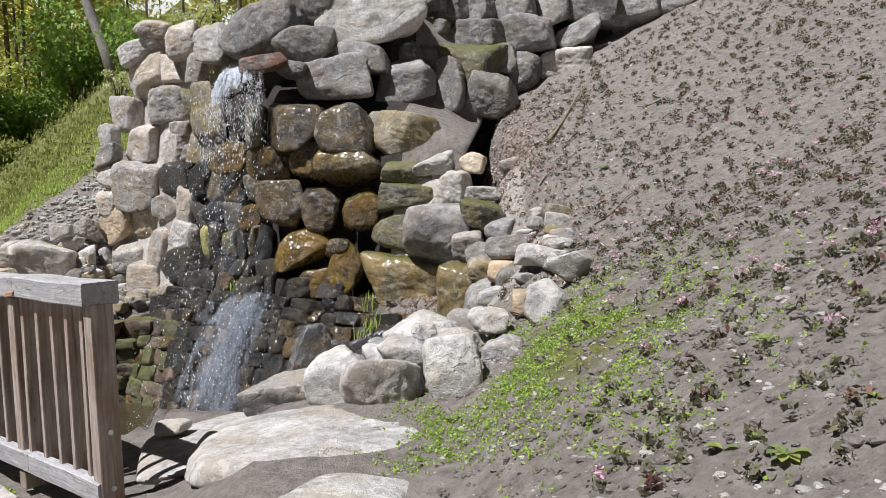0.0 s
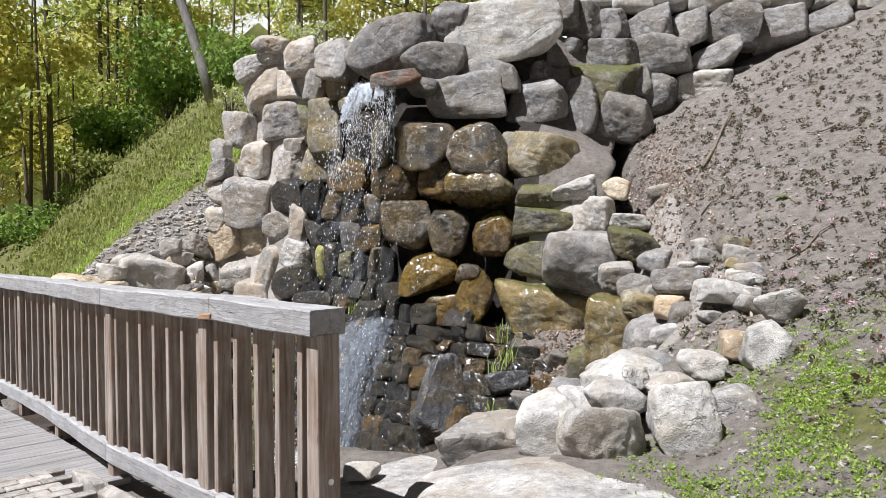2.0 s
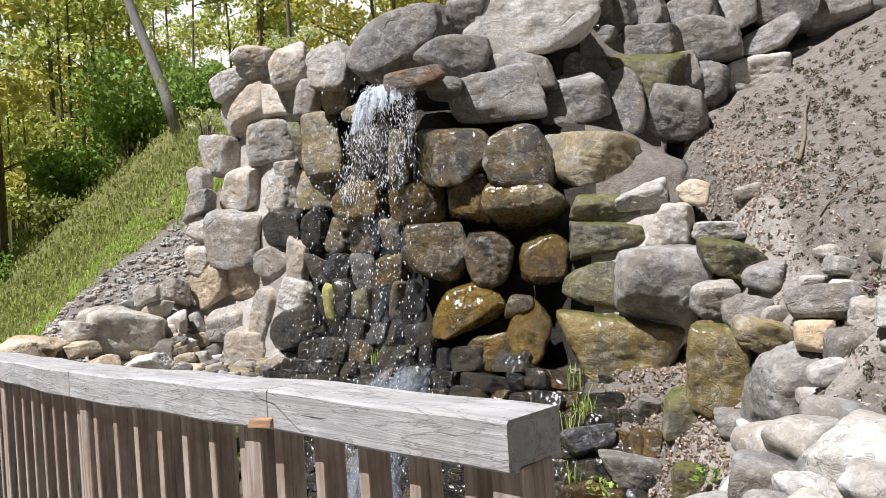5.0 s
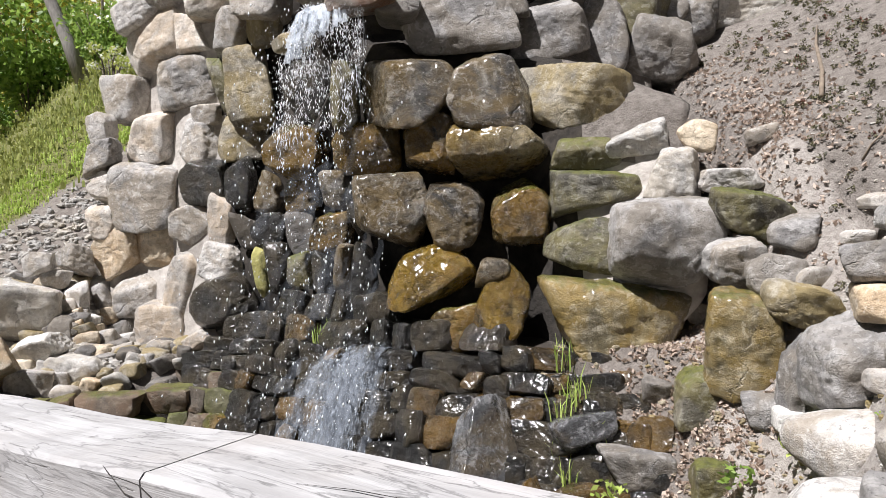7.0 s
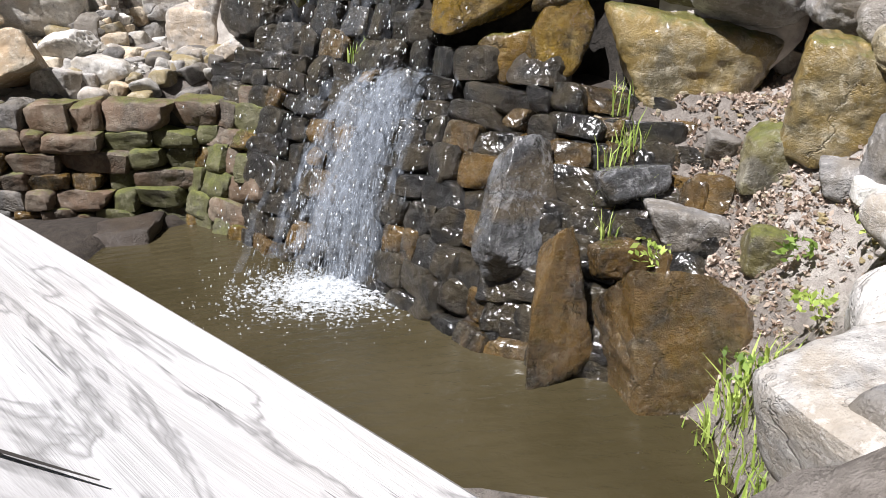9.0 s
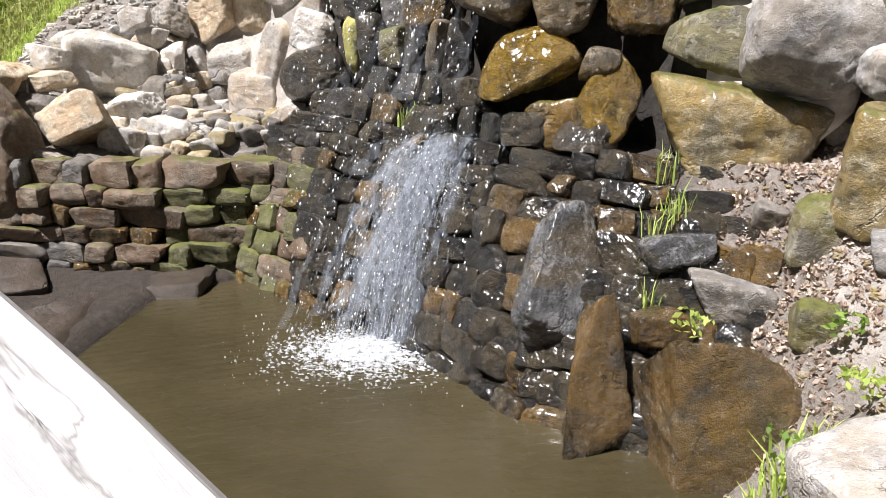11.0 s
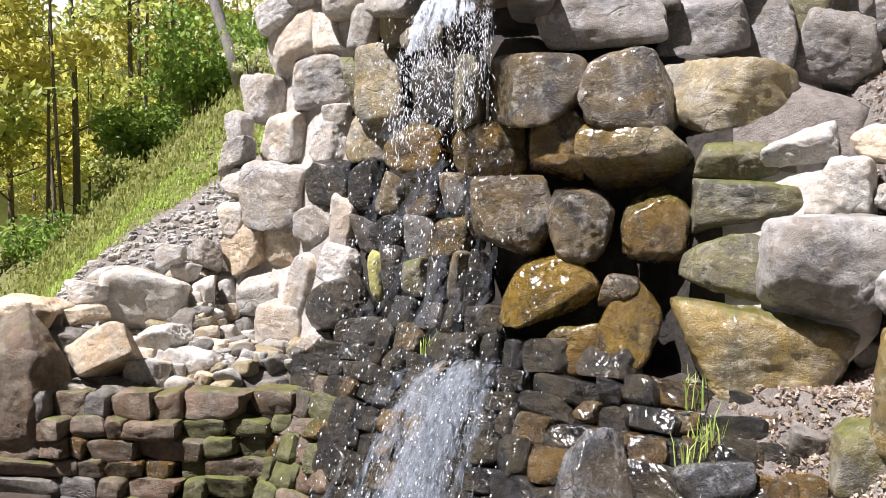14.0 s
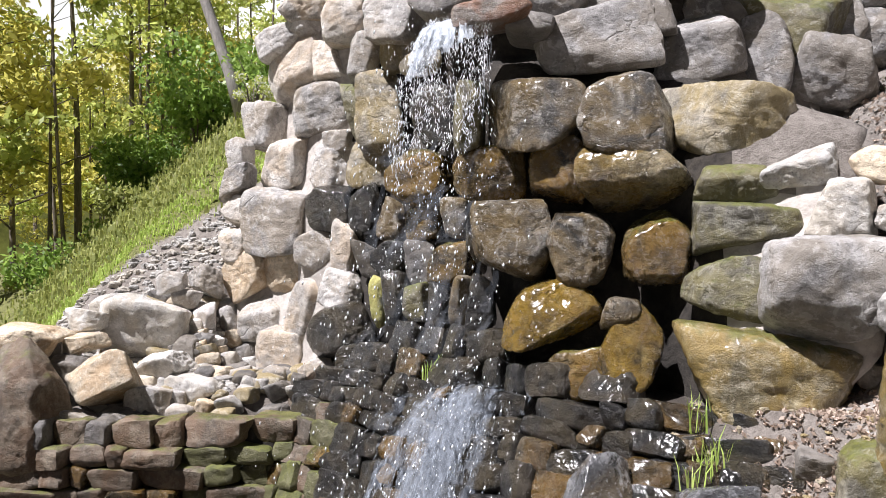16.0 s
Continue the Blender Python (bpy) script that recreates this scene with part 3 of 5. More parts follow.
def height(x, y):
    x, y = np.asarray(x, float), np.asarray(y, float)
    plain_z = -0.3 + 0.37 * smooth((x + 1.95) / 0.9) * smooth((y - 2.2) / 1.6)
    bank = 0.13 + 0.5 * np.clip(x, 0, 9) + 0.38 * np.clip(y - 7.2, 0, 9) * smooth((x - 0.15) / 0.8)
    near = smooth((x + 0.35) / 0.7)
    z = plain_z * (1 - near) + bank * near
    start = np.interp(x, [-9, -7.5, -6.3, -2.5, 0, 4], [13.8, 14.2, 15.7, 12.4, 12.6, 13.2])
    width = np.interp(x, [-8, -6, -2], [3.5, 2.6, 1.6])
    hill = 3.4 * smooth((y - start) / width) + 0.17 * np.clip(y - start - width, 0, 60)
    flank = 3.3 + 0.75 * (x + 7.4) + 0.55 * (y - 17.4)
    flank = np.minimum(flank, 4.0 + 0.24 * (y - 17)) - 0.25 * np.clip(y - 32, 0, 200)
    side = smooth((-x - 6.0) / 1.6)
    hill = hill * (1 - side) + np.maximum(flank, -0.3 + 0.02 * np.clip(y - 20, 0, 200)) * side
    z = np.maximum(z, hill - 0.2)
    gap = pool_gap(x, y)
    steep = np.interp(y, [7.2, 8.6], [2.3, 1.35])
    turn = np.interp(x, [-0.2, 0.4], [1.6, 1.15])
    low = WATER - 0.02 + steep * np.minimum(gap, turn) + 1.7 * np.clip(gap - turn, 0, 9)
    z = np.minimum(z, low)
    ledge = np.where(y < 12.4, -1.55, -0.75 + 0.62 * (y - 12.4))
    shore = (x < -4.9) & (x > -9.5) & (y > 8.0)
    z = np.where(shore, np.minimum(z, ledge), z)
    deck = (x < -1.9) & (y < 7.4 + (-x - 4) * 0.8) & (gap > 0.3)
    return np.where(deck, np.minimum(z, np.interp(x, [-6, -4, -2.4], [-0.75, -0.5, -0.42])), z)


def ground_z(x, y):
    return float(height(np.array([x]), np.array([y]))[0])


def lines(lo, hi, step, far):
    mid = np.arange(lo, hi, step)
    grow, d = [], step
    a = 0.0
    while a < far:
        d *= 1.22
        a += d
        grow.append(a)
    grow = np.array(grow)
    return np.concatenate([lo - grow[::-1], mid, hi + grow])


gx, gy = lines(-9.6, 5.0, 0.1, 180), lines(1.0, 17.5, 0.1, 220)
X, Y = np.meshgrid(gx, gy)
Z = height(X, Y)
lump = np.array([noise.noise((a * 1.7, b * 1.7, 3.0)) * 0.05 + noise.noise((a * 6, b * 6, 1.0)) * 0.022 for a, b in zip(X.ravel(), Y.ravel())]).reshape(X.shape)
Z = Z + lump
nxl = len(gx)
quads = [(r * nxl + c, r * nxl + c + 1, (r + 1) * nxl + c + 1, (r + 1) * nxl + c) for r in range(len(gy) - 1) for c in range(nxl - 1)]
ground = mesh_object("ground", np.stack([X.ravel(), Y.ravel(), Z.ravel()], 1).tolist(), quads, SOIL)
meadow = smooth((-7.2 - 0.55 * (17.4 - Y) - X) / 0.7) * smooth((Y - 11) / 2)
patch = np.exp(-((X - 0.75) ** 2 / 0.5 + (Y - 4.9) ** 2 / 1.6)) * 0.62
attr = ground.data.attributes.new("grass", "FLOAT", "POINT")
attr.data.foreach_set("value", np.clip(np.maximum(meadow, patch), 0, 1).ravel().astype(np.float32))
damp = smooth((-0.75 - X) / 0.4) * smooth((X + 9.0) / 0.6) * smooth((Y - 7.6) / 0.6) * smooth((13.2 - Y) / 0.5)
attr = ground.data.attributes.new("mud", "FLOAT", "POINT")
attr.data.foreach_set("value", np.clip(damp, 0, 1).ravel().astype(np.float32))
bed = smooth((X + 0.45) / 0.4) * smooth((1.15 - X) / 0.3) * smooth((Y - 7.3) / 0.5) * smooth((11.0 - Y) / 0.5)
attr = ground.data.attributes.new("mortar", "FLOAT", "POINT")
attr.data.foreach_set("value", np.clip(bed, 0, 1).ravel().astype(np.float32))
tagged(ground, "grey-brown soil bank and grassy hillside round the falls", "ground", kind="structure")

water = mesh_object("water", [(-7.2, 6.2, WATER), (-0.3, 6.2, WATER), (-0.3, 13, WATER), (-7.2, 13, WATER)], [(0, 1, 2, 3)], POOL)
tagged(water, "murky brown pool water under the falls", "water", kind="structure")

# ---- the boulder wall ----
# x, y, z, width, height, tilt, kind of stone
WALL_1 = [
    (-5.25, 14.58, 4.61, 0.61, 0.36, 0, "h"),
    (-5.28, 14.67, 4.38, 0.51, 0.44, 0, "g"),
    (-5.64, 14.88, 4.23, 0.72, 0.41, -25, "g"),
    (-4.6, 14.09, 4.27, 0.7, 0.6, -8, "h"),
    (-5.46, 14.88, 3.76, 0.94, 0.72, -12, "h"),
    (-4.88, 14.45, 3.84, 0.58, 0.54, 0, "h"),
    (-5.03, 14.54, 3.25, 0.92, 0.78, -12, "g"),
    (-4.3, 13.9, 3.7, 0.43, 0.59, 15, "g"),
    (-6, 15.05, 3.15, 0.7, 0.62, 0, "g"),
    (-4.48, 14.09, 3.14, 0.29, 0.69, -20, "m"),
    (-4.09, 13.76, 2.99, 0.58, 1, -8, "t"),
    (-3.87, 13.58, 4.09, 0.69, 0.67, 0, "g"),
    (-3.83, 13.63, 3.65, 0.42, 0.37, 0, "t"),
]
WALL_2 = [
    (-5.67, 14.78, 2.55, 0.94, 0.7, 0, "h"),
    (-4.87, 14.23, 2.41, 0.54, 0.58, 0, "g"),
    (-4.73, 14.25, 2.76, 0.35, 0.28, 0, "g"),
    (-4.28, 13.95, 2.47, 0.59, 0.66, 0, "t"),
    (-6.34, 14.72, 2.32, 0.59, 0.37, -12, "g"),
    (-6.31, 14.85, 2.71, 0.31, 0.44, 0, "g"),
    (-5.69, 14.55, 1.78, 0.95, 0.88, 8, "g"),
    (-6.28, 14.66, 1.91, 0.4, 0.43, 0, "h"),
    # near-black kind here: the shade on this stone's face, put into its colour
    (-4.73, 13.91, 1.83, 0.6, 0.63, 0, "w"),
    (-4.28, 13.66, 1.8, 0.34, 0.65, 0, "w"),
    (-4.98, 14.06, 1.34, 0.6, 0.53, 10, "g"),
    (-4.53, 13.73, 1.37, 0.32, 0.77, 4, "h"),
    (-6.18, 14.68, 1.05, 0.62, 0.65, -6, "s"),
]
WALL_3 = [
    (-5.59, 14.51, 1.04, 0.68, 0.78, 0, "s"),
    (-5.88, 14.62, 1.39, 0.34, 0.26, 0, "r"),
    (-6.75, 14.62, 0.97, 0.51, 0.42, 0, "g"),
    (-6.32, 14.65, 1.45, 0.46, 0.49, 0, "h"),
    (-4.61, 13.65, 0.86, 0.56, 0.48, 5, "g"),
    (-4.58, 13.45, 0.38, 0.74, 0.64, -8, "w"),
    (-5.18, 14.05, 0.51, 0.41, 0.9, 18, "h"),
    (-5.91, 14.52, 0.44, 0.68, 0.59, 0, "g"),
    (-6.5, 14.67, 0.44, 0.39, 0.65, -15, "g"),
    (-5.51, 14.12, 0.02, 0.66, 0.65, 0, "h"),
    (-4.97, 13.58, -0.09, 0.6, 0.26, -30, "h"),
    (-6.24, 14.52, -0.12, 0.54, 0.54, 0, "d"),
    (-3.96, 12.95, 0.76, 0.16, 0.55, -4, "l"),
]
WALL_4 = [
    (-3.5, 12.58, 0.76, 0.27, 0.4, 0, "m"),
    (-2.99, 12.16, 0.78, 0.21, 0.48, 6, "v"),
    (-3.91, 13.34, 1.65, 0.39, 0.54, 0, "v"),
    (-3.43, 12.87, 1.64, 0.41, 0.44, 0, "o"),
    (-3.03, 12.46, 1.63, 0.29, 0.41, 0, "v"),
    (-3.48, 12.76, 1.17, 0.34, 0.46, 0, "d"),
    (-3.11, 12.47, 1.17, 0.41, 0.47, 0, "o"),
    (-3.87, 13.12, 1.23, 0.38, 0.38, 0, "w"),
    (-4.21, 13.45, 1.24, 0.31, 0.42, 0, "d"),
    (-3.75, 12.75, 0.8, 0.27, 0.55, 0, "w"),
    (-3.24, 12.43, 0.75, 0.26, 0.46, 0, "w"),
    (-2.8, 11.93, 0.75, 0.32, 0.59, 0, "w"),
    (-2.77, 12.08, 1.37, 0.17, 0.61, 0, "w"),
]
WALL_5 = [
    (-3.45, 12.81, 2.09, 0.7, 0.6, 0, "o"),
    (-2.64, 11.83, 1.97, 0.69, 0.52, 0, "o"),
    (-2.82, 11.82, 2.54, 0.26, 0.62, 8, "m"),
    (-3.34, 13.22, 2.85, 0.58, 0.7, 0, "w"),
    (-2.18, 11.53, 2.49, 0.87, 0.69, 0, "v"),
    (-1.41, 11.32, 2.41, 0.74, 0.72, 0, "v"),
    (-1.67, 11.95, 3.2, 1.16, 0.68, -4, "e"),
    (-0.61, 12.45, 3.2, 0.84, 0.88, 0, "e"),
    (0.07, 12.7, 3.17, 0.58, 0.84, 5, "e"),
    (0.73, 12.75, 2.98, 0.89, 0.68, 10, "e"),
    (-0.57, 11.33, 2.3, 1.08, 0.63, 8, "t"),
    (-0.14, 10.93, 1.87, 0.59, 0.38, -6, "p"),
    (-1.35, 11.37, 1.87, 1.02, 0.52, 0, "x"),
]
WALL_6 = [
    (-2.02, 11.51, 1.96, 0.48, 0.58, 0, "o"),
    (-0.59, 11.11, 1.75, 0.66, 0.3, 4, "m"),
    (-0.53, 11.04, 1.4, 0.84, 0.49, 0, "m"),
    (0.07, 10.68, 1.48, 0.49, 0.53, 0, "p"),
    (-2.44, 11.54, 1.35, 0.74, 0.71, 0, "v"),
    (-1.83, 11.37, 1.27, 0.56, 0.62, 0, "v"),
    (-1.19, 11.24, 1.27, 0.62, 0.6, 0, "o"),
    (-0.75, 10.78, 0.92, 0.67, 0.49, 0, "m"),
    (-2.09, 11.34, 0.71, 0.84, 0.58, 0, "y"),
    (-1.46, 10.96, 0.46, 0.55, 0.68, 0, "y"),
    (-1.55, 11, 0.73, 0.32, 0.26, 0, "v"),
    (-1.93, 11.15, 0.22, 0.53, 0.46, 0, "o"),
    (-0.53, 10.45, 0.28, 1.43, 0.7, 6, "u"),
]
WALL_7 = [
    (-0.16, 10.19, 0.95, 0.74, 0.81, 18, "e"),
]
CREST_1 = [
    (-2.77, 12.5, 4.05, 1.18, 0.88, -8, "e"),
    (-1.91, 12.46, 4.4, 0.55, 0.63, 10, "e"),
    (-1.09, 12.6, 4.24, 1.62, 0.91, -4, "p"),
    (-2.11, 12.34, 3.78, 0.91, 0.62, 5, "e"),
    (-1.27, 12.39, 3.59, 0.9, 0.45, 6, "e"),
    (-0.54, 12.8, 3.67, 0.45, 0.35, 0, "e"),
    (-0.9, 12.7, 4.76, 0.89, 0.32, 0, "e"),
    (0.29, 13.02, 3.59, 1.27, 0.75, 14, "m"),
    (-0.2, 13.14, 4.72, 0.53, 0.61, 0, "e"),
    (0.19, 13.28, 4.53, 0.5, 0.7, 0, "e"),
    (0.61, 13.35, 4.55, 0.47, 0.57, 0, "e"),
    (1.24, 13.44, 4.52, 0.67, 0.61, 0, "e"),
    (1.83, 13.52, 4.5, 0.59, 0.61, 0, "e"),
]
CREST_2 = [
    (2.57, 13.56, 4.5, 0.88, 0.66, 0, "e"),
    (3.29, 13.49, 4.45, 0.79, 0.6, -8, "e"),
    (3.93, 13.36, 4.51, 0.76, 0.46, -10, "e"),
    (0.69, 13.26, 4.07, 0.83, 0.53, -6, "e"),
    (1.41, 13.36, 4.04, 0.84, 0.55, 0, "e"),
    (2.32, 13.51, 4.1, 0.78, 0.46, -12, "e"),
    (1.35, 13.16, 3.45, 0.49, 0.72, -6, "e"),
    (2.03, 13.36, 3.57, 0.9, 0.53, -10, "p"),
    (2.7, 13.49, 3.74, 0.5, 0.37, -12, "e"),
    (1.03, 13.15, 3.62, 0.43, 0.46, 0, "e"),
    (-0.04, 13.18, 4.17, 0.38, 0.3, 0, "e"),
    (-0.28, 12.86, 3.58, 0.48, 0.4, 0, "d"),
    (-1.85, 11.55, 2.55, 0.24, 0.43, 0, "w"),
]
FOOT_STONES_1 = [
    (0.43, 10.02, 1.12, 0.65, 0.43, 12, "m"),
    (0.36, 10.88, 1.85, 0.38, 0.28, 0, "s"),
    (0.46, 10.41, 1.43, 0.53, 0.19, 0, "g"),
    (0.67, 9.73, 0.98, 0.36, 0.33, 0, "e"),
    (0.71, 8.62, 0.82, 0.54, 0.31, 0, "e"),
    (0.23, 9.82, 0.76, 0.4, 0.39, 0, "g"),
    (0.46, 9.57, 0.68, 0.49, 0.33, 0, "e"),
    (0.12, 9.49, 0.21, 0.56, 0.76, 0, "u"),
    (0.45, 9.25, 0.47, 0.56, 0.34, 8, "t"),
    (0.58, 8.56, 0.58, 0.29, 0.25, 0, "s"),
    (0.44, 8.53, 0.19, 0.6, 0.63, 0, "e"),
    (0.32, 9.04, 0.01, 0.34, 0.55, 0, "e"),
    (0.65, 8.11, 0.43, 0.36, 0.48, 0, "e"),
]
FOOT_STONES_2 = [
    (0.79, 8.03, 0.31, 0.43, 0.51, -20, "e"),
    (0.99, 8.13, 0.77, 0.57, 0.27, 0, "g"),
    (-0.09, 9.63, -0.23, 0.54, 0.42, 6, "m"),
    (0.16, 9.27, -0.25, 0.35, 0.27, 0, "e"),
    (-0.24, 9.83, -0.84, 0.34, 0.4, 0, "m"),
    (-0.4, 9.96, -0.21, 0.24, 0.24, 0, "d"),
]
EDGE_BOULDERS = [
    (-0.83, 5.35, 0.16, 0.41, 0.42, -15, "p"),
    (-0.5, 5.3, 0.14, 0.58, 0.45, 0, "g"),
    (0, 5.35, 0.24, 0.48, 0.5, 10, "p"),
    (-1.15, 5.6, -0.01, 0.69, 0.34, -10, "g"),
    (-0.22, 6, 0.38, 0.57, 0.29, 0, "p"),
    (-0.36, 5.75, 0.29, 0.4, 0.23, 0, "g"),
    (0.27, 6.1, 0.44, 0.31, 0.21, 0, "g"),
    (0.39, 5.6, 0.26, 0.38, 0.27, 15, "g"),
    (0.71, 6.1, 0.55, 0.38, 0.37, -35, "p"),
    (0.61, 6.4, 0.54, 0.26, 0.21, 0, "s"),
    (1.04, 6.8, 0.77, 0.37, 0.28, 0, "p"),
    (0.86, 7.6, 0.82, 0.47, 0.22, 0, "g"),
    (-0.01, 5.9, 0.32, 0.34, 0.23, 0, "g"),
]
APRON_1 = [
    (-7.38, 13.94, 0.42, 1.28, 0.81, 0, "p"),
    (-7.18, 12.77, -0.13, 0.95, 0.63, -25, "s"),
    (-6.66, 14.28, 0.42, 0.43, 0.52, 0, "g"),
    (-6.77, 13.34, -0.04, 0.7, 0.37, -10, "p"),
    (-6.57, 13.71, 0.1, 0.41, 0.45, 0, "d"),
    (-6.3, 13.33, -0.27, 0.82, 0.39, -8, "p"),
    (-7.34, 12.46, -0.52, 0.58, 0.37, 0, "g"),
    (-6.91, 12.64, -0.53, 0.5, 0.34, 0, "d"),
    (-6.68, 12.92, -0.36, 0.57, 0.4, 0, "g"),
    (-8.02, 12.75, 0.35, 0.75, 0.44, 0, "s"),
    (-7.61, 12.84, 0.05, 0.52, 0.32, 0, "d"),
    (-7.63, 13.05, 0.31, 0.57, 0.23, 0, "s"),
    (-6.25, 13.16, -0.57, 0.58, 0.38, 0, "t"),
]
APRON_2 = [
    (-5.91, 13.33, -0.51, 0.43, 0.39, 0, "d"),
    (-7.72, 13.37, 0.56, 0.48, 0.3, 0, "p"),
    (-7.67, 13.98, 0.71, 0.59, 0.29, 0, "p"),
    (-7.06, 14.25, 0.97, 0.37, 0.3, 0, "g"),
    (-6.87, 14.33, 0.73, 0.35, 0.3, 0, "g"),
    (-5.52, 13.28, -0.55, 0.46, 0.33, 0, "b"),
    (-5.07, 13.27, -0.48, 0.52, 0.3, 0, "b"),
    (-7.79, 12.16, -0.42, 0.9, 1.62, 0, "b"),
    (-7.81, 12.83, 0.15, 0.26, 0.39, 0, "d"),
    (-6.92, 12.59, -0.7, 0.44, 0.25, 0, "d"),
]


def yaw_at(x):
    return float(np.interp(x, [-4.2, -3.0, -2.2, -0.6, 0.3], [-24, -18, -6, -4, -20]))


wall_face = WALL_1 + WALL_2 + WALL_3 + WALL_4 + WALL_5 + WALL_6 + WALL_7
wall_stones = wall_face + CREST_1 + CREST_2 + FOOT_STONES_1 + FOOT_STONES_2
wall_at = np.array([s[:3] for s in wall_face + CREST_1 + CREST_2])


def core_y(x, z):
    """The bed of mortar a little behind the stones' middles."""
    reach = float(np.interp(x, [-4.6, -4.1, -2.0, -1.5], [0.34, 0.2, 0.2, 0.32]))
    w = np.exp(-((wall_at[:, 0] - x) ** 2 + (wall_at[:, 2] - z) ** 2) / (2 * reach ** 2)) + 1e-9
    return float((w * wall_at[:, 1]).sum() / w.sum()) + float(np.interp(x, [-4.7, -4.1, -1.15, -0.8], [0.04, 0.34, 0.38, -0.06]))


cols, rows_n = 90, 44
core_v, core_f = [], []
for r in range(rows_n):
    for c in range(cols):
        row_z = -0.5 + 4.5 * r / (rows_n - 1)
        left = float(np.interp(row_z, [-0.5, 1.0, 2.0, 3.0, 4.0], [-6.5, -6.3, -6.05, -5.75, -5.2]))
        cx = left + (float(np.interp(row_z, [-0.5, -0.1, 0.4, 1.9, 2.6], [-0.6, -0.3, 0.15, 0.25, 0.6])) - left) * c / (cols - 1)
        top = float(np.interp(cx, [-6.5, -5.5, -3.5, -2.5, -0.5, 1.2], [3.2, 4.3, 4.3, 4.5, 4.5, 3.6]))
        cz = -0.5 + (top + 0.5) * r / (rows_n - 1)
        core_v.append((cx, core_y(cx, cz) + 0.05 * noise.noise((cx * 3, cz * 3, 0)), cz))
core_n = len(core_v)
core_v += [(x, y + 0.9, z) for x, y, z in core_v]
for r in range(rows_n - 1):
    for c in range(cols - 1):
        a = r * cols + c
        core_f += [(a, a + 1, a + cols + 1, a + cols), (core_n + a, core_n + a + cols, core_n + a + cols + 1, core_n + a + 1)]
for c in range(cols - 1):
    a = (rows_n - 1) * cols + c
    core_f += [(a, a + 1, core_n + a + 1, core_n + a), (c + 1, c, core_n + c, core_n + c + 1)]
for r in range(rows_n - 1):
    a = r * cols
    core_f += [(a, a + cols, core_n + a + cols, core_n + a), (a + cols - 1 + cols, a + cols - 1, core_n + a + cols - 1, core_n + a + 2 * cols - 1)]
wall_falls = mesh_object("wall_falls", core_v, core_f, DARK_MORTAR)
tagged(wall_falls, "tall wall of rounded boulders set in mortar, wet and stained beside the falls", "wall", kind="structure")
for i, (x, y, z, w, h, tilt, kind) in enumerate(wall_stones):
    r = random.Random(i)
    pear, peak, foot = (x, y) == (-0.16, 10.19), (x, y) == (-1.46, 10.96), x > 0.1 and z < 2.0
    w = w * 1.15 if peak else w
    y = y + 0.12 if pear or w > 1.3 and z < 1 else y
    fit = 1.13 if x < -4.2 or z > 3.4 else 1.08
    big = w > 1.3 and z < 1
    rock("stone", x, y, z, w * fit, h * fit, kind, depth=max(0.3, 0.62 * w) if x < -2.9 and z < 3.9 else max(0.42, min(0.7, 0.75 * w)), yaw=yaw_at(x) + r.uniform(-8, 8) * (2 if foot else 1), parent=wall_falls, seed=i + 1,
         tilt=tilt + r.uniform(-3, 3), cuts=26 if w > 0.45 else 18, boxy=r.uniform(3.0, 4.2) if foot or pear else r.uniform(3.6, 6.5), rough=0.07 if foot else 0.05, taper=-0.3 if pear else 0.4 if peak else r.uniform(-0.06, 0.1), chips=3 if big else 9, bite=0.88 if big else 0.66 if x < -1.0 else 0.72)

# pale mortar pointing on the dry shoulder of the wall
wall_falls.data.materials.append(MORTAR)
wall_falls.data.materials.append(SOIL)
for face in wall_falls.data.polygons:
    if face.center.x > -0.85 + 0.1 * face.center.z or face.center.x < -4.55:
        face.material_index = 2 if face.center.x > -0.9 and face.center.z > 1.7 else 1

# a further course along the crest, and an added dark block behind its gaps
cr = random.Random(8)
for i in range(8):
    rock("stone", 0.35 + 0.62 * i, 13.75 - 0.03 * i, 5.06 - 0.01 * i + cr.uniform(-0.05, 0.05), cr.uniform(0.6, 0.76), cr.uniform(0.42, 0.56), cr.choice("ggp"), depth=0.6, yaw=cr.uniform(-10, 10), parent=wall_falls, seed=1500 + i, cuts=12, boxy=5)
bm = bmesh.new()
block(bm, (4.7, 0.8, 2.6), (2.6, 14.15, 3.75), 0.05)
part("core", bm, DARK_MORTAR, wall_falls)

# spout: a rusty flat stone lip and a side stone
rock("spout_stone", -2.62, 11.66, 3.4, 0.74, 0.22, "r", depth=0.8, yaw=6, seed=301, boxy=8, parent=wall_falls, tilt=-6, cuts=18, chips=4, bite=0.85)
rock("spout_stone", -2.25, 11.85, 3.36, 0.5, 0.26, "d", depth=0.6, yaw=-4, seed=305, boxy=5, parent=wall_falls, tilt=10)
rock("spout_stone", -3.35, 12.35, 3.22, 0.4, 0.2, "t", depth=0.5, yaw=20, seed=302, boxy=5, parent=wall_falls, tilt=-14)

# ---- the coursed wall left of the pool ----
pool_wall = new("pool_wall")
tagged(pool_wall, "low curved wall of coursed rubble stones round the pool, mossy near the water", "wall", kind="structure")
rng = random.Random(5)


def course_line(s, z):
    """A point of the low wall's face: s metres from its corner at the falls."""
    back = (z + 1.65) * 0.1
    return -4.75 - s * 0.995, 12.25 - s * 0.05 + back + 0.25 * math.exp(-s * 2.0)


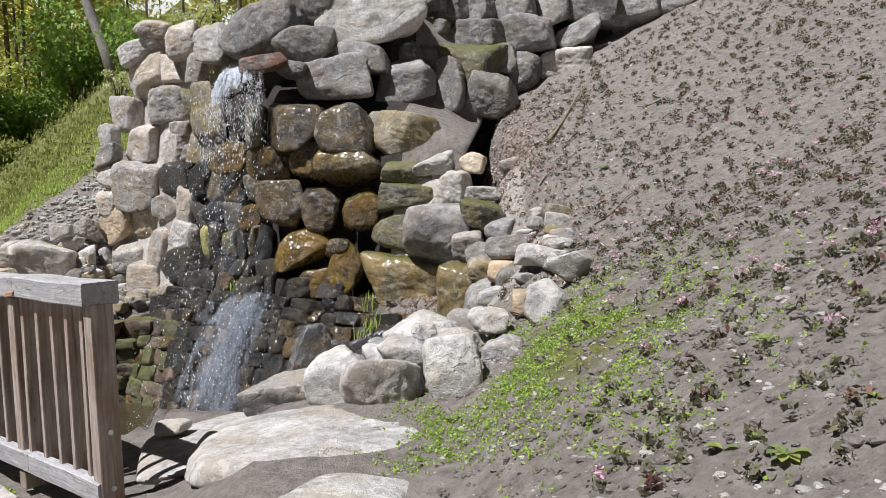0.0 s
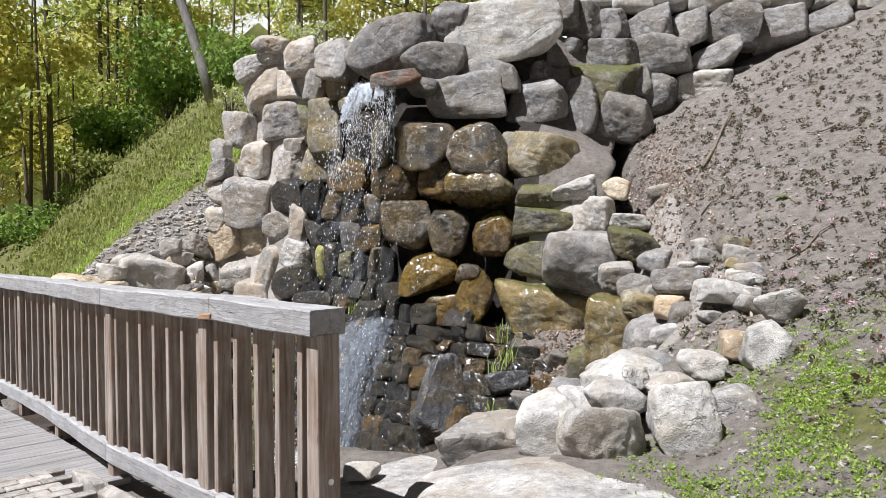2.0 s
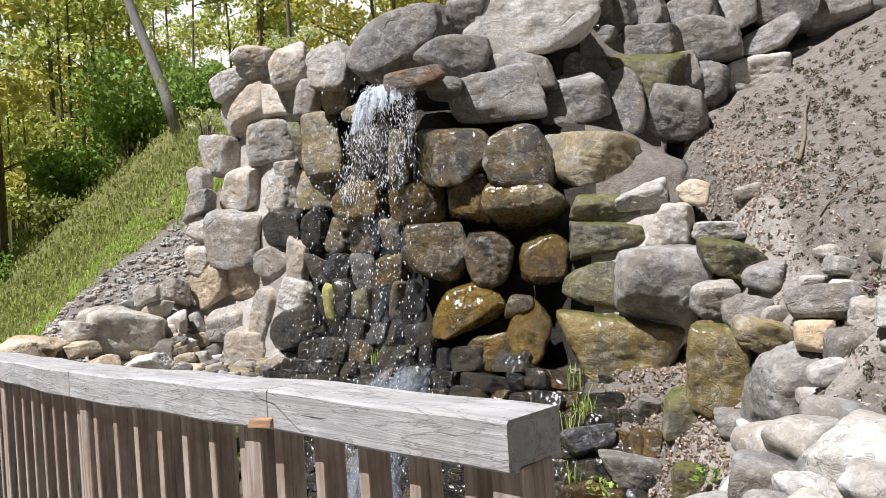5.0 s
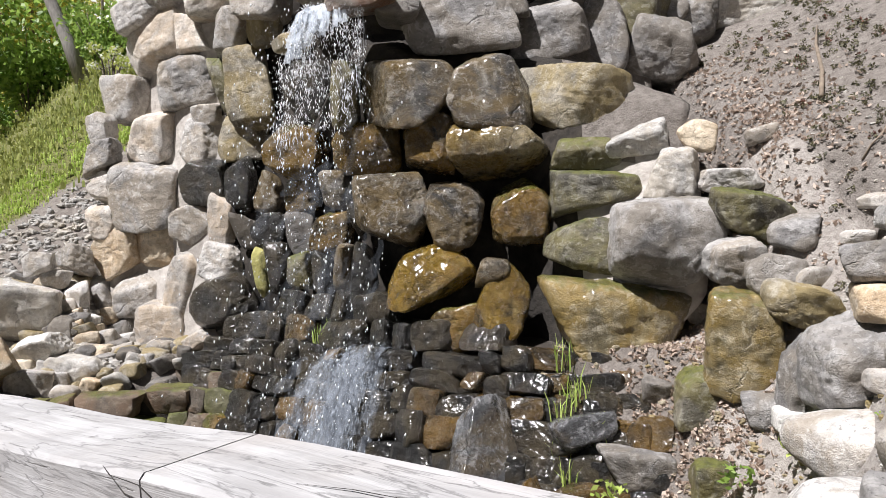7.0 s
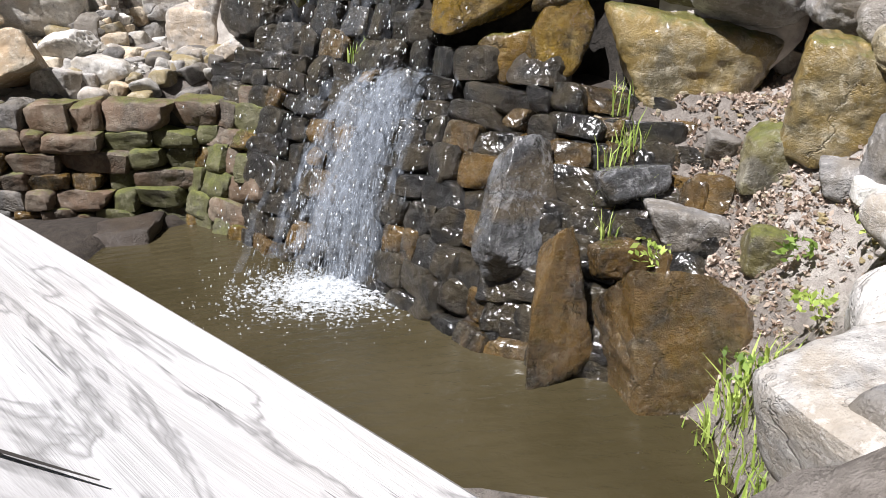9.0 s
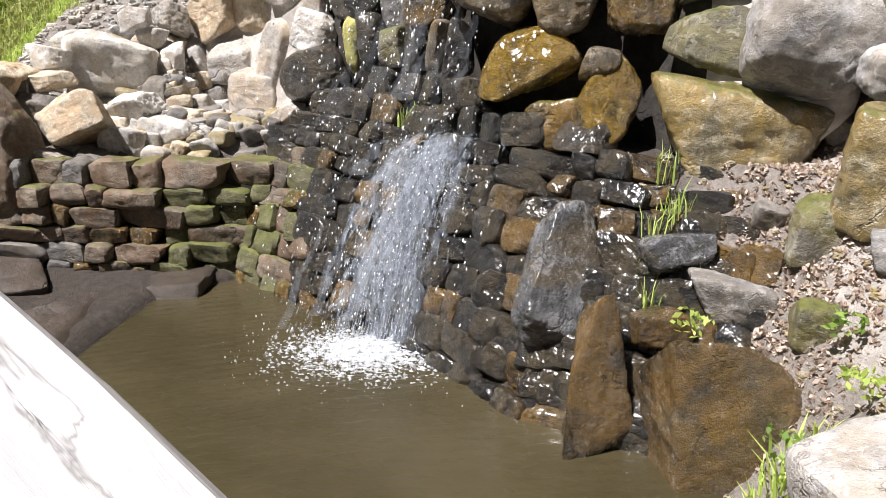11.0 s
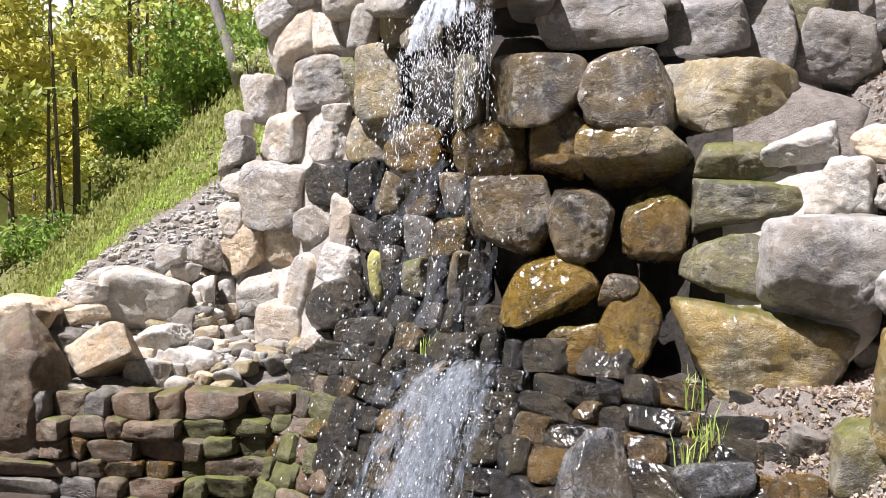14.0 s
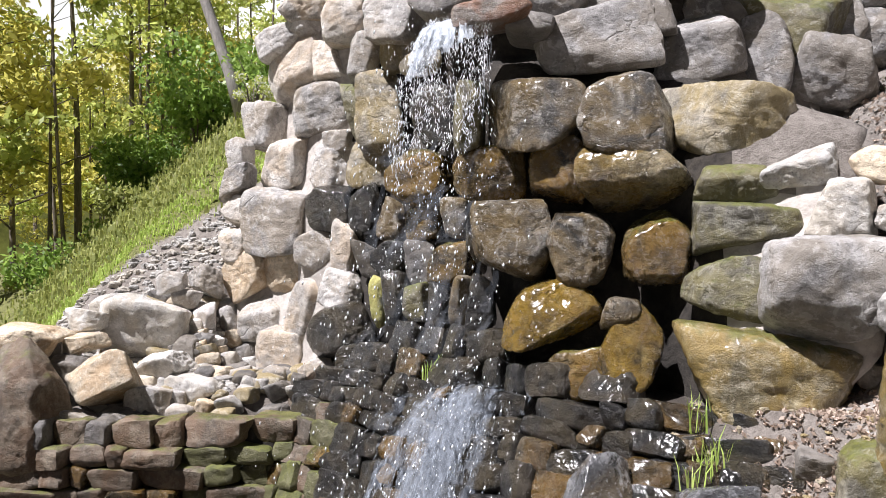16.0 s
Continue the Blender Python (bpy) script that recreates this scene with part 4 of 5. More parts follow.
z = -1.7
k = 400
while z < -0.42:
    hgt = rng.uniform(0.14, 0.27)
    s = rng.uniform(-0.1, 0.1)
    while s < 2.9:
        wid = rng.choice((0.2, 0.3, 0.36, 0.45, 0.55, 0.72)) * rng.uniform(0.85, 1.15)
        x, y = course_line(s + wid / 2, z + hgt / 2)
        kind = "k" if (s < 1.1 and z < -0.75 and rng.random() < 0.85) else rng.choice("bbbbbdnbn")
        rock("stone", x, y + rng.uniform(-0.04, 0.05), z + hgt / 2 + rng.uniform(-0.012, 0.012), wid * 1.13, hgt * rng.uniform(1.14, 1.26), kind, depth=0.4 + rng.uniform(-0.08, 0.12), yaw=rng.uniform(-9, 9), parent=pool_wall, cuts=10, seed=k, boxy=rng.uniform(4.5, 8), rough=0.09, chips=6, bite=0.76, tilt=rng.uniform(-4, 4))
        s += wid
        k += 1
    z += hgt

# core of the low wall
bm = bmesh.new()
block(bm, (3.2, 0.5, 1.35), (-6.2, 12.6, -1.18), 0.03)
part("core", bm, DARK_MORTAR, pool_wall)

# ---- the wet wall under the falls ----
wet_wall = new("wet_wall")
tagged(wet_wall, "wet black rubble stones of the plunge wall behind the splash", "wall", kind="structure")
FOOT = [(-5.1, 12.3), (-4.05, 11.5), (-2.77, 10.4), (-2.11, 9.72), (-1.5, 9.35), (-1.0, 9.1)]
HEAD = [(-4.75, 12.95, -0.15), (-3.9, 12.75, 0.32), (-2.6, 11.6, 0.38), (-1.35, 10.75, 0.08), (-0.75, 10.4, -0.1), (-0.3, 10.1, -0.25)]


def along(line, u):
    f = u * (len(line) - 1)
    i = min(int(f), len(line) - 2)
    return Vector(line[i]).lerp(Vector(line[i + 1]), f - i)


def wet_point(u, v):
    a, b = along([(*p, WATER - 0.1) for p in FOOT], u), along(HEAD, u)
    p = a.lerp(b, v)
    p.y -= 0.12 * math.sin(math.pi * v)
    return p


k, z = 900, WATER - 0.12
while z < 0.36:
    tall = rng.uniform(0.15, 0.27)
    u = rng.uniform(-0.04, 0.0)
    while u < 1.0:
        wide = rng.choice((0.16, 0.22, 0.27, 0.33, 0.44)) * rng.uniform(0.85, 1.15)
        du = wide / 5.4
        um = min(1, max(0, u + du / 2))
        v = (z + tall / 2 - WATER + 0.1) / (along(HEAD, um).z - WATER + 0.1)
        u += du
        if v > 1.02:
            continue
        p = wet_point(um, v)
        t = wet_point(min(1, um + 0.03), v) - wet_point(max(0, um - 0.03), v)
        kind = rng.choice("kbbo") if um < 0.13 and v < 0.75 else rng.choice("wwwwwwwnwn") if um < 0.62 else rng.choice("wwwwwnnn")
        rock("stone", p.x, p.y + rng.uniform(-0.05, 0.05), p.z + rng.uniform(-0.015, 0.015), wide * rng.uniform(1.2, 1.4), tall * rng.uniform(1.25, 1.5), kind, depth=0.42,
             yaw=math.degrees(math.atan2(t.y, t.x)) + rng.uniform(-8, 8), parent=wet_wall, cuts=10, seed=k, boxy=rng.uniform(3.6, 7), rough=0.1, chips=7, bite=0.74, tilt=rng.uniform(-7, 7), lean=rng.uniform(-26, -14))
        k += 1
    z += tall
core_v, core_f = [], []
for i in range(25):
    for j in range(9):
        p = wet_point(i / 24, j / 8)
        core_v.append((p.x + 0.04, p.y + 0.07, p.z - 0.02))
for i in range(24):
    for j in range(8):
        a = i * 9 + j
        core_f.append((a, a + 9, a + 10, a + 1))
core_v += [(x + 0.3, y + 0.5, zz - 0.3) for x, y, zz in core_v]
core_f += [tuple(q + 225 for q in f[::-1]) for f in core_f]
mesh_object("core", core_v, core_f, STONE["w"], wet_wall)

# ---- loose rocks ----
def loose(spec, label, group, base=500, depth=0.8, **kw):
    for i, (x, y, z, w, h, tilt, kind) in enumerate(spec):
        r = random.Random(base + i)
        ob = rock("boulder", x, y, z, w * 1.05, h * 1.08, kind, depth=max(0.25, depth * w), yaw=r.uniform(-20, 20), seed=base + i, cuts=26 if w > 0.5 else 18 if w > 0.3 else 10, tilt=tilt + r.uniform(-5, 5), **kw)
        tagged(ob, label, "rock", group)


loose(APRON_1, "pale rough rock lying on the stone bank beside the falls", "rocks on the stone bank", 500, boxy=7, chips=7, bite=0.62)
loose(APRON_2, "weathered rock on the edge of the low pool wall", "rocks on the stone bank", 540, boxy=7, chips=7, bite=0.62)
fill = []
fr = random.Random(91)
for i in range(190):
    x, y = fr.uniform(-8.2, -4.9), fr.uniform(12.55, 14.9)
    if x + y > 9.0:
        continue
    w = fr.uniform(0.12, 0.34)
    fill.append((x, y, ground_z(x, y) + 0.04, w, w * fr.uniform(0.6, 0.85), fr.uniform(-20, 20), fr.choice("ggpsddt")))
loose(fill, "rough broken stone wedged in the bank beside the falls", "rocks on the stone bank", 3000)
fill = []
for i in range(48):
    x, y = fr.uniform(0.15, 1.3), fr.uniform(7.4, 10.9)
    if abs(x - 0.6 - 0.1 * math.sin(y)) > 0.5:
        continue
    w = fr.uniform(0.1, 0.3)
    fill.append((x, y, ground_z(x, y) + 0.02, w, w * fr.uniform(0.5, 0.75), fr.uniform(-20, 20), fr.choice("ggpgt")))
for x, y, w in ((-0.45, 6.0, 0.5), (-0.25, 6.45, 0.45), (-0.8, 5.85, 0.42), (-0.15, 6.95, 0.5), (-0.95, 6.3, 0.4), (-0.55, 6.6, 0.4), (-0.5, 7.15, 0.45), (0.1, 6.2, 0.36), (0.15, 7.3, 0.4)):
    fill.append((x, y, ground_z(x, y) + 0.06, w, w * fr.uniform(0.6, 0.75), 0, fr.choice("gge")))
loose(fill, "weathered grey stone wedged in the shoulder of the slope", "stones on the slope's shoulder", 3300)
loose(EDGE_BOULDERS, "pale limestone boulder bedded at the edge of the soil slope", "boulders along the slope's edge", 560, boxy=6.0, chips=9, rough=0.05, bite=0.55)

# ---- the footbridge ----
RAIL = [(-1.95, 4.29), (-2.38, 4.69), (-2.75, 5.0), (-3.95, 6.09), (-5.2, 7.42), (-6.1, 8.3), (-7.4, 9.5), (-10.2, 12.1)]
RAIL_TOP, DECK = 1.055, -0.3
FALL_TOP, FALL_DECK = -0.03, -0.035   # the bridge drops a little along its length


def rail_at(s):
    """Place and heading s metres along the rail from its near end."""
    for a, b in zip(RAIL, RAIL[1:]):
        d = math.dist(a, b)
        if s <= d or b == RAIL[-1]:
            return Vector((a[0] + (b[0] - a[0]) * s / d, a[1] + (b[1] - a[1]) * s / d)), math.atan2(b[1] - a[1], b[0] - a[0])
        s -= d


railing = new("bridge_railing")
tagged(railing, "weathered grey timber bridge railing with a thick handrail and upright slats", "railing")
rng = random.Random(21)
def beam(name, s0, s1, wide, tall, z, shift, mat, label="", drop=FALL_TOP):
    """A squared timber that follows the bend of the railing, its corners eased."""
    bm, rings = bmesh.new(), []
    stops = [s0 + (s1 - s0) * k / 8 for k in range(9)]
    e = 0.008
    shape = [(-wide / 2, -tall / 2 + e), (-wide / 2, tall / 2 - e), (-wide / 2 + e, tall / 2), (wide / 2 - e, tall / 2), (wide / 2, tall / 2 - e), (wide / 2, -tall / 2 + e), (wide / 2 - e, -tall / 2), (-wide / 2 + e, -tall / 2)]
    o, head = rail_at((s0 + s1) / 2)
    turn = Matrix.Rotation(-head, 2)
    for s in stops:
        p, h = rail_at(max(0.0, s))
        a, b = rail_at(max(0, s - 0.15))[0], rail_at(s + 0.15)[0]
        side = Vector((-(b - a).y, (b - a).x)).normalized()
        wob = 0.004 * math.sin(s * 7.3 + z) - (0.022 * max(0.0, 1 - s) if name == "handrail" else 0.0)
        rings.append([bm.verts.new((*(turn @ (p + side * (q + shift) - o)), r + wob + drop * (s - s0))) for q, r in shape])
    for r0, r1 in zip(rings, rings[1:]):
        for m in range(8):
            bm.faces.new((r0[m], r0[(m + 1) % 8], r1[(m + 1) % 8], r1[m]))
    bm.faces.new(rings[0][::-1])
    bm.faces.new(rings[-1])
    bmesh.ops.recalc_face_normals(bm, faces=bm.faces)
    ob = part(name, bm, mat, railing, label)
    ob.matrix_basis = pose(o.x, o.y, z + drop * s0, 0, 0, math.degrees(head))


for s0, s1 in ((0.0, 1.0), (1.004, 2.66), (2.664, 4.3), (4.304, 6.6), (6.604, 8.9)):
    beam("handrail", s0, s1, 0.205, 0.13, RAIL_TOP - 0.0625, 0.0, RAIL_WOOD, "thick weathered handrail beam with drying cracks")
    beam("bottom_rail", s0, s1, 0.075, 0.13, DECK + 0.155, 0.045, RAIL_WOOD)
bm = bmesh.new()
block(bm, (1.06, 0.095, 0.05), (0, 0, 0), 0.008, 0.003, rng)
slat_mesh = None
s = 0.19
while s < 8.8:
    p, head = rail_at(s)
    if slat_mesh is None:
        ob = part("slat", bm, SLAT_WOOD, railing)
        slat_mesh = ob.data
    else:
        ob = new("slat", slat_mesh)
        ob.parent = railing
    ob.matrix_basis = pose(p.x, p.y, 0.42 + FALL_TOP * s + rng.uniform(-0.008, 0.008), 0, 90 + rng.uniform(-0.6, 0.6), math.degrees(head) + rng.uniform(-3, 3))
    s += 0.213
for s in (0.045, 1.16, 2.62, 4.2, 5.5, 6.6, 8.0):
    p, head = rail_at(s)
    bm = bmesh.new()
    block(bm, (1.26, 0.13, 0.1), (0, 0, 0), 0.008, 0.002, rng)
    ob = part("post", bm, SLAT_WOOD, railing)
    ob.matrix_basis = pose(p.x, p.y, 0.29 + FALL_TOP * s, 0, 90, math.degrees(head))
    if s < 0.1:
        for zz in (0.2, -0.12):
            bm = bmesh.new()
            bmesh.ops.create_cone(bm, cap_ends=True, segments=10, radius1=0.016, radius2=0.013, depth=0.016)
            bo = part("bolt", bm, BOLT, ob, "zinc bolt head")
            bo.matrix_basis = pose(0, 0, 0) @ Matrix.Translation((-(zz - 0.29), 0.0, -0.056)) 

p, head = rail_at(1.02)
bm = bmesh.new()
block(bm, (0.13, 0.03, 0.032), (0, 0, 0), 0.005, 0.009, rng)
ob = part("splinter", bm, FRESH_WOOD, railing, "orange freshly split wood at the handrail joint")
ob.matrix_basis = pose(-2.79, 4.9, RAIL_TOP - 0.1 + FALL_TOP, 0, 4, math.degrees(head))

for pts in (((-2.836, 4.946), (-2.808, 4.894), (-2.752, 4.837), (-2.686, 4.729), (-2.652, 4.706)), ((-2.667, 4.75), (-2.63, 4.718), (-2.59, 4.684), (-2.562, 4.664)), ((-2.549, 4.789), (-2.478, 4.749), (-2.426, 4.709), (-2.376, 4.691))):
    bm = bmesh.new()
    fine_pts = [Vector(pts[min(k // 3, len(pts) - 2)]).lerp(Vector(pts[min(k // 3, len(pts) - 2) + 1]), (k % 3) / 3 if k // 3 < len(pts) - 1 else 1) for k in range(3 * (len(pts) - 1) + 1)]
    strip = []
    for k, q in enumerate(fine_pts):
        half = 0.0004 + 0.0008 * math.sin(math.pi * k / (len(fine_pts) - 1))
        zz = RAIL_TOP + FALL_TOP * math.dist(q, RAIL[0]) + 0.005 - 0.022 * max(0.0, 1 - math.dist(q, RAIL[0]))
        strip.append((bm.verts.new((q.x - half * 0.7, q.y - half * 0.7, zz)), bm.verts.new((q.x + half * 0.7, q.y + half * 0.7, zz))))
    for (p0, p1), (q0, q1) in zip(strip, strip[1:]):
        bm.faces.new((p0, p1, q1, q0))
    part("crack", bm, CRACK, railing, "dark drying crack in the handrail")

boards = new("bridge_deck")
tagged(boards, "weathered grey plank deck of the footbridge", "deck", kind="structure")
bm = bmesh.new()
block(bm, (2.3, 0.135, 0.045), (0, 0, 0), 0.006)
board = part("plank", bm, DECK_WOOD, boards)
first = True
for i in range(44):
    head = radians(137)
    side = Vector((math.sin(head), -math.cos(head)))
    side = -side if side.y > 0 else side
    ob = board if first else new("plank", board.data)
    first = False
    ob.parent = boards
    start = Vector(rail_at(2.55)[0]) + Vector((math.cos(head), math.sin(head))) * 0.142 * i
    c = start + side * 1.12
    ob.matrix_basis = pose(c.x, c.y, DECK - 0.06 + FALL_DECK * (1.25 + 0.142 * i) + rng.uniform(-0.004, 0.004), 0, 0, math.degrees(math.atan2(side.y, side.x)) + rng.uniform(-0.5, 0.5))

# ---- paving and kerb ----
paving = new("pavement")
tagged(paving, "grey brick paving laid in running bond with open joints", "paving", kind="structure")
bm = bmesh.new()
block(bm, (0.205, 0.1, 0.08), (0, 0, 0), 0.008)
brick = part("brick", bm, PAVER, paving)
first = True
ca, sa_ = math.cos(radians(137)), math.sin(radians(137))
count = 0
for i in range(-4, 25):
    for j in range(0, 10):
        u, v = 0.109 * i, 0.214 * j + (0.107 if i % 2 else 0)
        x, y = -2.4 + ca * u - sa_ * v, 4.04 + sa_ * u + ca * v
        if x > -1.35 or y < 0.8:
            continue
        ob = brick if first else new("brick", brick.data)
        first = False
        ob.parent = paving
        ob.matrix_basis = pose(x, y, DECK - 0.045 + rng.uniform(-0.005, 0.005), rng.uniform(-1, 1), rng.uniform(-1, 1), 47 + rng.uniform(-1.5, 1.5))
for i in range(5):
    k = 0.25 + 0.48 * i
    ob = rock("kerb_stone", -2.31 + ca * k, 4.16 + sa_ * k, DECK - 0.05, 0.47, 0.2, PAVER, depth=0.14, yaw=137 + rng.uniform(-1.5, 1.5), cuts=10, seed=700 + i, boxy=14, rough=0.015, chips=4, bite=0.9)
    tagged(ob, "long grey kerb stone between paving and planted strip", "kerb", "kerb stones")

# flat slabs beside the railing's end
for i, (x, y, z, w, d, h, yaw, kind) in enumerate([(-0.85, 4.55, 0.0, 1.5, 1.25, 0.2, 12, "g"), (-0.62, 3.6, 0.0, 0.75, 0.8, 0.24, -20, "p"), (-1.7, 5.2, -0.24, 1.0, 1.2, 0.2, 30, "g"),
                                                  (-1.98, 5.35, -0.1, 0.22, 0.2, 0.1, 0, "p"), (-0.72, 6.5, -0.24, 1.1, 0.95, 0.5, 25, "g"), (-0.1, 7.5, -0.4, 0.9, 0.9, 0.45, -15, "g"), (0.3, 8.3, -0.2, 0.8, 0.7, 0.4, 30, "g")]):
    ob = rock("slab", x, y, z, w, h, kind, depth=d, yaw=yaw, seed=800 + i, cuts=18, boxy=4, rough=0.03)
    tagged(ob, "broad flat pale stone slab bedded in the ground", "rock", "flat slabs")

# ---- stones standing in the wet wall ----
for i, (x, y, z, w, d, h, yaw, tilt, lean, kind, label) in enumerate([
        (-1.84, 9.93, -0.72, 0.62, 0.3, 1.15, 25, 24, -22, "q", "glistening blue-grey slab leaning in the wet wall"),
        (-1.64, 9.3, -1.28, 0.62, 0.5, 1.3, 20, 3, -10, "n", "wet rusty brown upright stone at the water"),
        (-0.84, 9.02, -1.34, 1.22, 0.7, 1.05, -8, 3, -18, "n", "broad rust-stained boulder at the pool edge"),
        (-0.7, 9.6, -0.75, 0.7, 0.5, 0.4, 5, 8, -10, "e", "dark damp rock on the leafy bank"),
        (-1.2, 9.5, -0.92, 0.42, 0.4, 0.3, 15, 5, -10, "n", "wet brown stone wedged above the pool"),
        (-1.05, 9.85, -0.5, 0.5, 0.35, 0.34, 10, -6, -20, "q", "damp blue-grey stone in the wet wall"),
        (-0.3, 9.2, -0.72, 0.32, 0.3, 0.34, -20, 10, 0, "m", "small mossy stone on the leafy bank")]):
    ob = rock("boulder", x, y, z, w, h, kind, depth=d, yaw=yaw, seed=840 + i, cuts=26, tilt=tilt, lean=lean, boxy=(9.0, 6.0, 9.0, 4.0, 5.0, 5.0, 4.0)[i], taper=(0.1, 0.5, 0.05, 0, 0, 0, 0)[i], chips=(3, 3, 3, 8, 7, 7, 8)[i], bite=0.8)
    tagged(ob, label, "rock")
for i, (x, y, z, w, d, h) in enumerate([(-6.75, 10.75, -1.7, 2.3, 2.9, 0.44), (-6.05, 11.75, -1.72, 1.5, 1.0, 0.42), (-7.8, 11.6, -1.6, 1.6, 1.6, 0.42)]):
    tagged(rock("ledge_rock", x, y, z, w, h, "z", depth=d, yaw=12 * i, seed=860 + i, cuts=26, boxy=7, rough=0.025, chips=5, bite=0.85), "dark flat ledge rock at the water's edge", "rock")

# ---- falling water ----
nrng = np.random.default_rng(11)


def ribbon_sheet(name, paths, width, mat, parent, flare=0.9):
    v, f = [], []
    for pts, w in zip(paths, width):
        b = len(v)
        for k, p in enumerate(pts):
            t = k / (len(pts) - 1)
            s = w * (0.5 + flare * t)
            v += [(p[0] - s, p[1], p[2]), (p[0] + s, p[1] + s * 0.3, p[2])]
        f += [(b + 2 * k, b + 2 * k + 1, b + 2 * k + 3, b + 2 * k + 2) for k in range(len(pts) - 1)]
    return mesh_object(name, v, f, mat, parent)


def drops(name, centres, sizes, parent):
    base = np.array([(1, 0, 0), (-1, 0, 0), (0, 1, 0), (0, -1, 0), (0.3, 0, 2.4), (-0.3, 0, -2.4)])
    tri = [(0, 2, 4), (2, 1, 4), (1, 3, 4), (3, 0, 4), (2, 0, 5), (1, 2, 5), (3, 1, 5), (0, 3, 5)]
    c, s = np.array(centres), np.array(sizes)[:, None, None]
    v = (c[:, None, :] + base[None] * s).reshape(-1, 3)
    f = (np.arange(len(c))[:, None, None] * 6 + np.array(tri)[None]).reshape(-1, 3).tolist()
    return mesh_object(name, v.tolist(), f, DROP, parent)


falls = new("waterfall")
tagged(falls, "white water falling from the stone spout in strands and drops", "waterfall")


def fall_point(a, v0, t):
    """Place of a drop t seconds after the lip; a runs 0 to 1 across the lip."""
    return (-3.08 + 0.5 * a - 0.95 * v0 * t * (1.0 - 0.85 * a), 11.42 - 0.65 * v0 * t, 3.42 - 0.1 * (1 - a) - 4.9 * t * t - 0.1 * t)


def streaks(name, heads, tails, widths, mat, parent):
    """Slender spindles of water drawn out between two points."""
    h, q, w = np.array(heads), np.array(tails), np.array(widths)[:, None]
    m = h * 0.6 + q * 0.4
    ex, ey = np.array([[1.0, 0, 0]]), np.array([[0, 1.0, 0]])
    v = np.stack([h, m + ex * w, m + ey * w, m - ex * w, m - ey * w, q], 1).reshape(-1, 3)
    tri = np.array([(0, 1, 2), (0, 2, 3), (0, 3, 4), (0, 4, 1), (5, 2, 1), (5, 3, 2), (5, 4, 3), (5, 1, 4)])
    f = (np.arange(len(h))[:, None, None] * 6 + tri[None]).reshape(-1, 3).tolist()
    return mesh_object(name, v.tolist(), f, mat, parent)


paths, wid = [], []
for i in range(170):
    a, v0 = 0.75 * nrng.random() ** 1.5, nrng.uniform(0.55, 1.0)
    T = nrng.uniform(0.1, 0.3) * (1.1 - 0.5 * a)
    paths.append([tuple(np.array(fall_point(a, v0, q)) + np.array([0.012 * math.sin(q * 50 + i), 0.03 * math.sin(i), 0])) for q in np.linspace(0, T, 9)])
    wid.append(nrng.uniform(0.012, 0.035) * (1.2 - 0.7 * a))
ribbon_sheet("veil", paths, wid, FALL, falls, 0.4)["kind"] = "stuff"
heads, tails, wid = [], [], []
for i in range(210):
    a, v0 = nrng.random() ** 1.7, nrng.uniform(0.5, 1.0)
    T = 0.5 * nrng.random() ** 0.8
    tight = 0.012 + 0.05 * T
    for k in range(int(26 * (1.15 - 1.5 * T))):
        t1 = max(0.02, T + nrng.normal(0, 0.025))
        off = nrng.normal(0, 1, 3) * tight
        p1, p0 = np.array(fall_point(a, v0, t1)) + off, np.array(fall_point(a, v0, max(0, t1 - nrng.uniform(0.003, 0.016)))) + off
        heads.append(p1 + nrng.normal(0, 0.02, 3))
        tails.append(p0)
        wid.append(nrng.uniform(0.0012, 0.0042))
streaks("strand", heads, tails, wid, DROP, falls)["kind"] = "stuff"
paths, wid = [], []
for i in range(9):
    a = 0.75 + 0.3 * nrng.random()
    T = nrng.uniform(0.25, 0.5)
    paths.append([tuple(np.array(fall_point(a, 0.5, q)) + np.array([0.006 * math.sin(q * 40 + i), 0, 0])) for q in np.linspace(0, T, 14)])
    wid.append(nrng.uniform(0.0012, 0.003))
ribbon_sheet("strand", paths, wid, FALL, falls, 0.2)["kind"] = "stuff"
n = 2400
t = nrng.random(n)
cz = 3.2 - 4.8 * t ** 0.85
spread = 0.22 + 0.3 * np.minimum(1, t * 1.6)
drops("spray", np.stack([-3.2 - 0.1 * t + nrng.normal(0, 1, n) * spread, 11.2 - 0.7 * t + nrng.normal(0, 0.16, n), np.clip(cz + nrng.normal(0, 0.2, n), WATER, 3.35)], 1),
      0.0018 + 0.0085 * nrng.random(n) ** 3, falls)
# thin veil of mist between the upper fall and the wet wall
paths, wid = [], []
for i in range(80):
    x0, y0, z0 = -3.15 + nrng.normal(0, 0.3), 10.95 + nrng.normal(0, 0.12), nrng.uniform(0.6, 2.3)
    L = nrng.uniform(0.12, 0.45)
    paths.append([(x0 + 0.015 * math.sin(i + 2 * k) - 0.02 * k, y0 - 0.02 * k, z0 - L * k / 6) for k in range(7)])
    wid.append(nrng.uniform(0.012, 0.05))
ribbon_sheet("veil", paths, wid, THIN_MIST, falls)["kind"] = "stuff"
# lower cascade over the wet wall: thin curtains, drawn-out drops and spray
def cascade_point(u, q):
    return np.array([-2.78 + 0.2 * u - 0.6 * q ** 0.8 + 0.14 * u * q, 11.15 - 0.62 * q, 0.12 + (WATER - 0.12) * q ** 1.35])


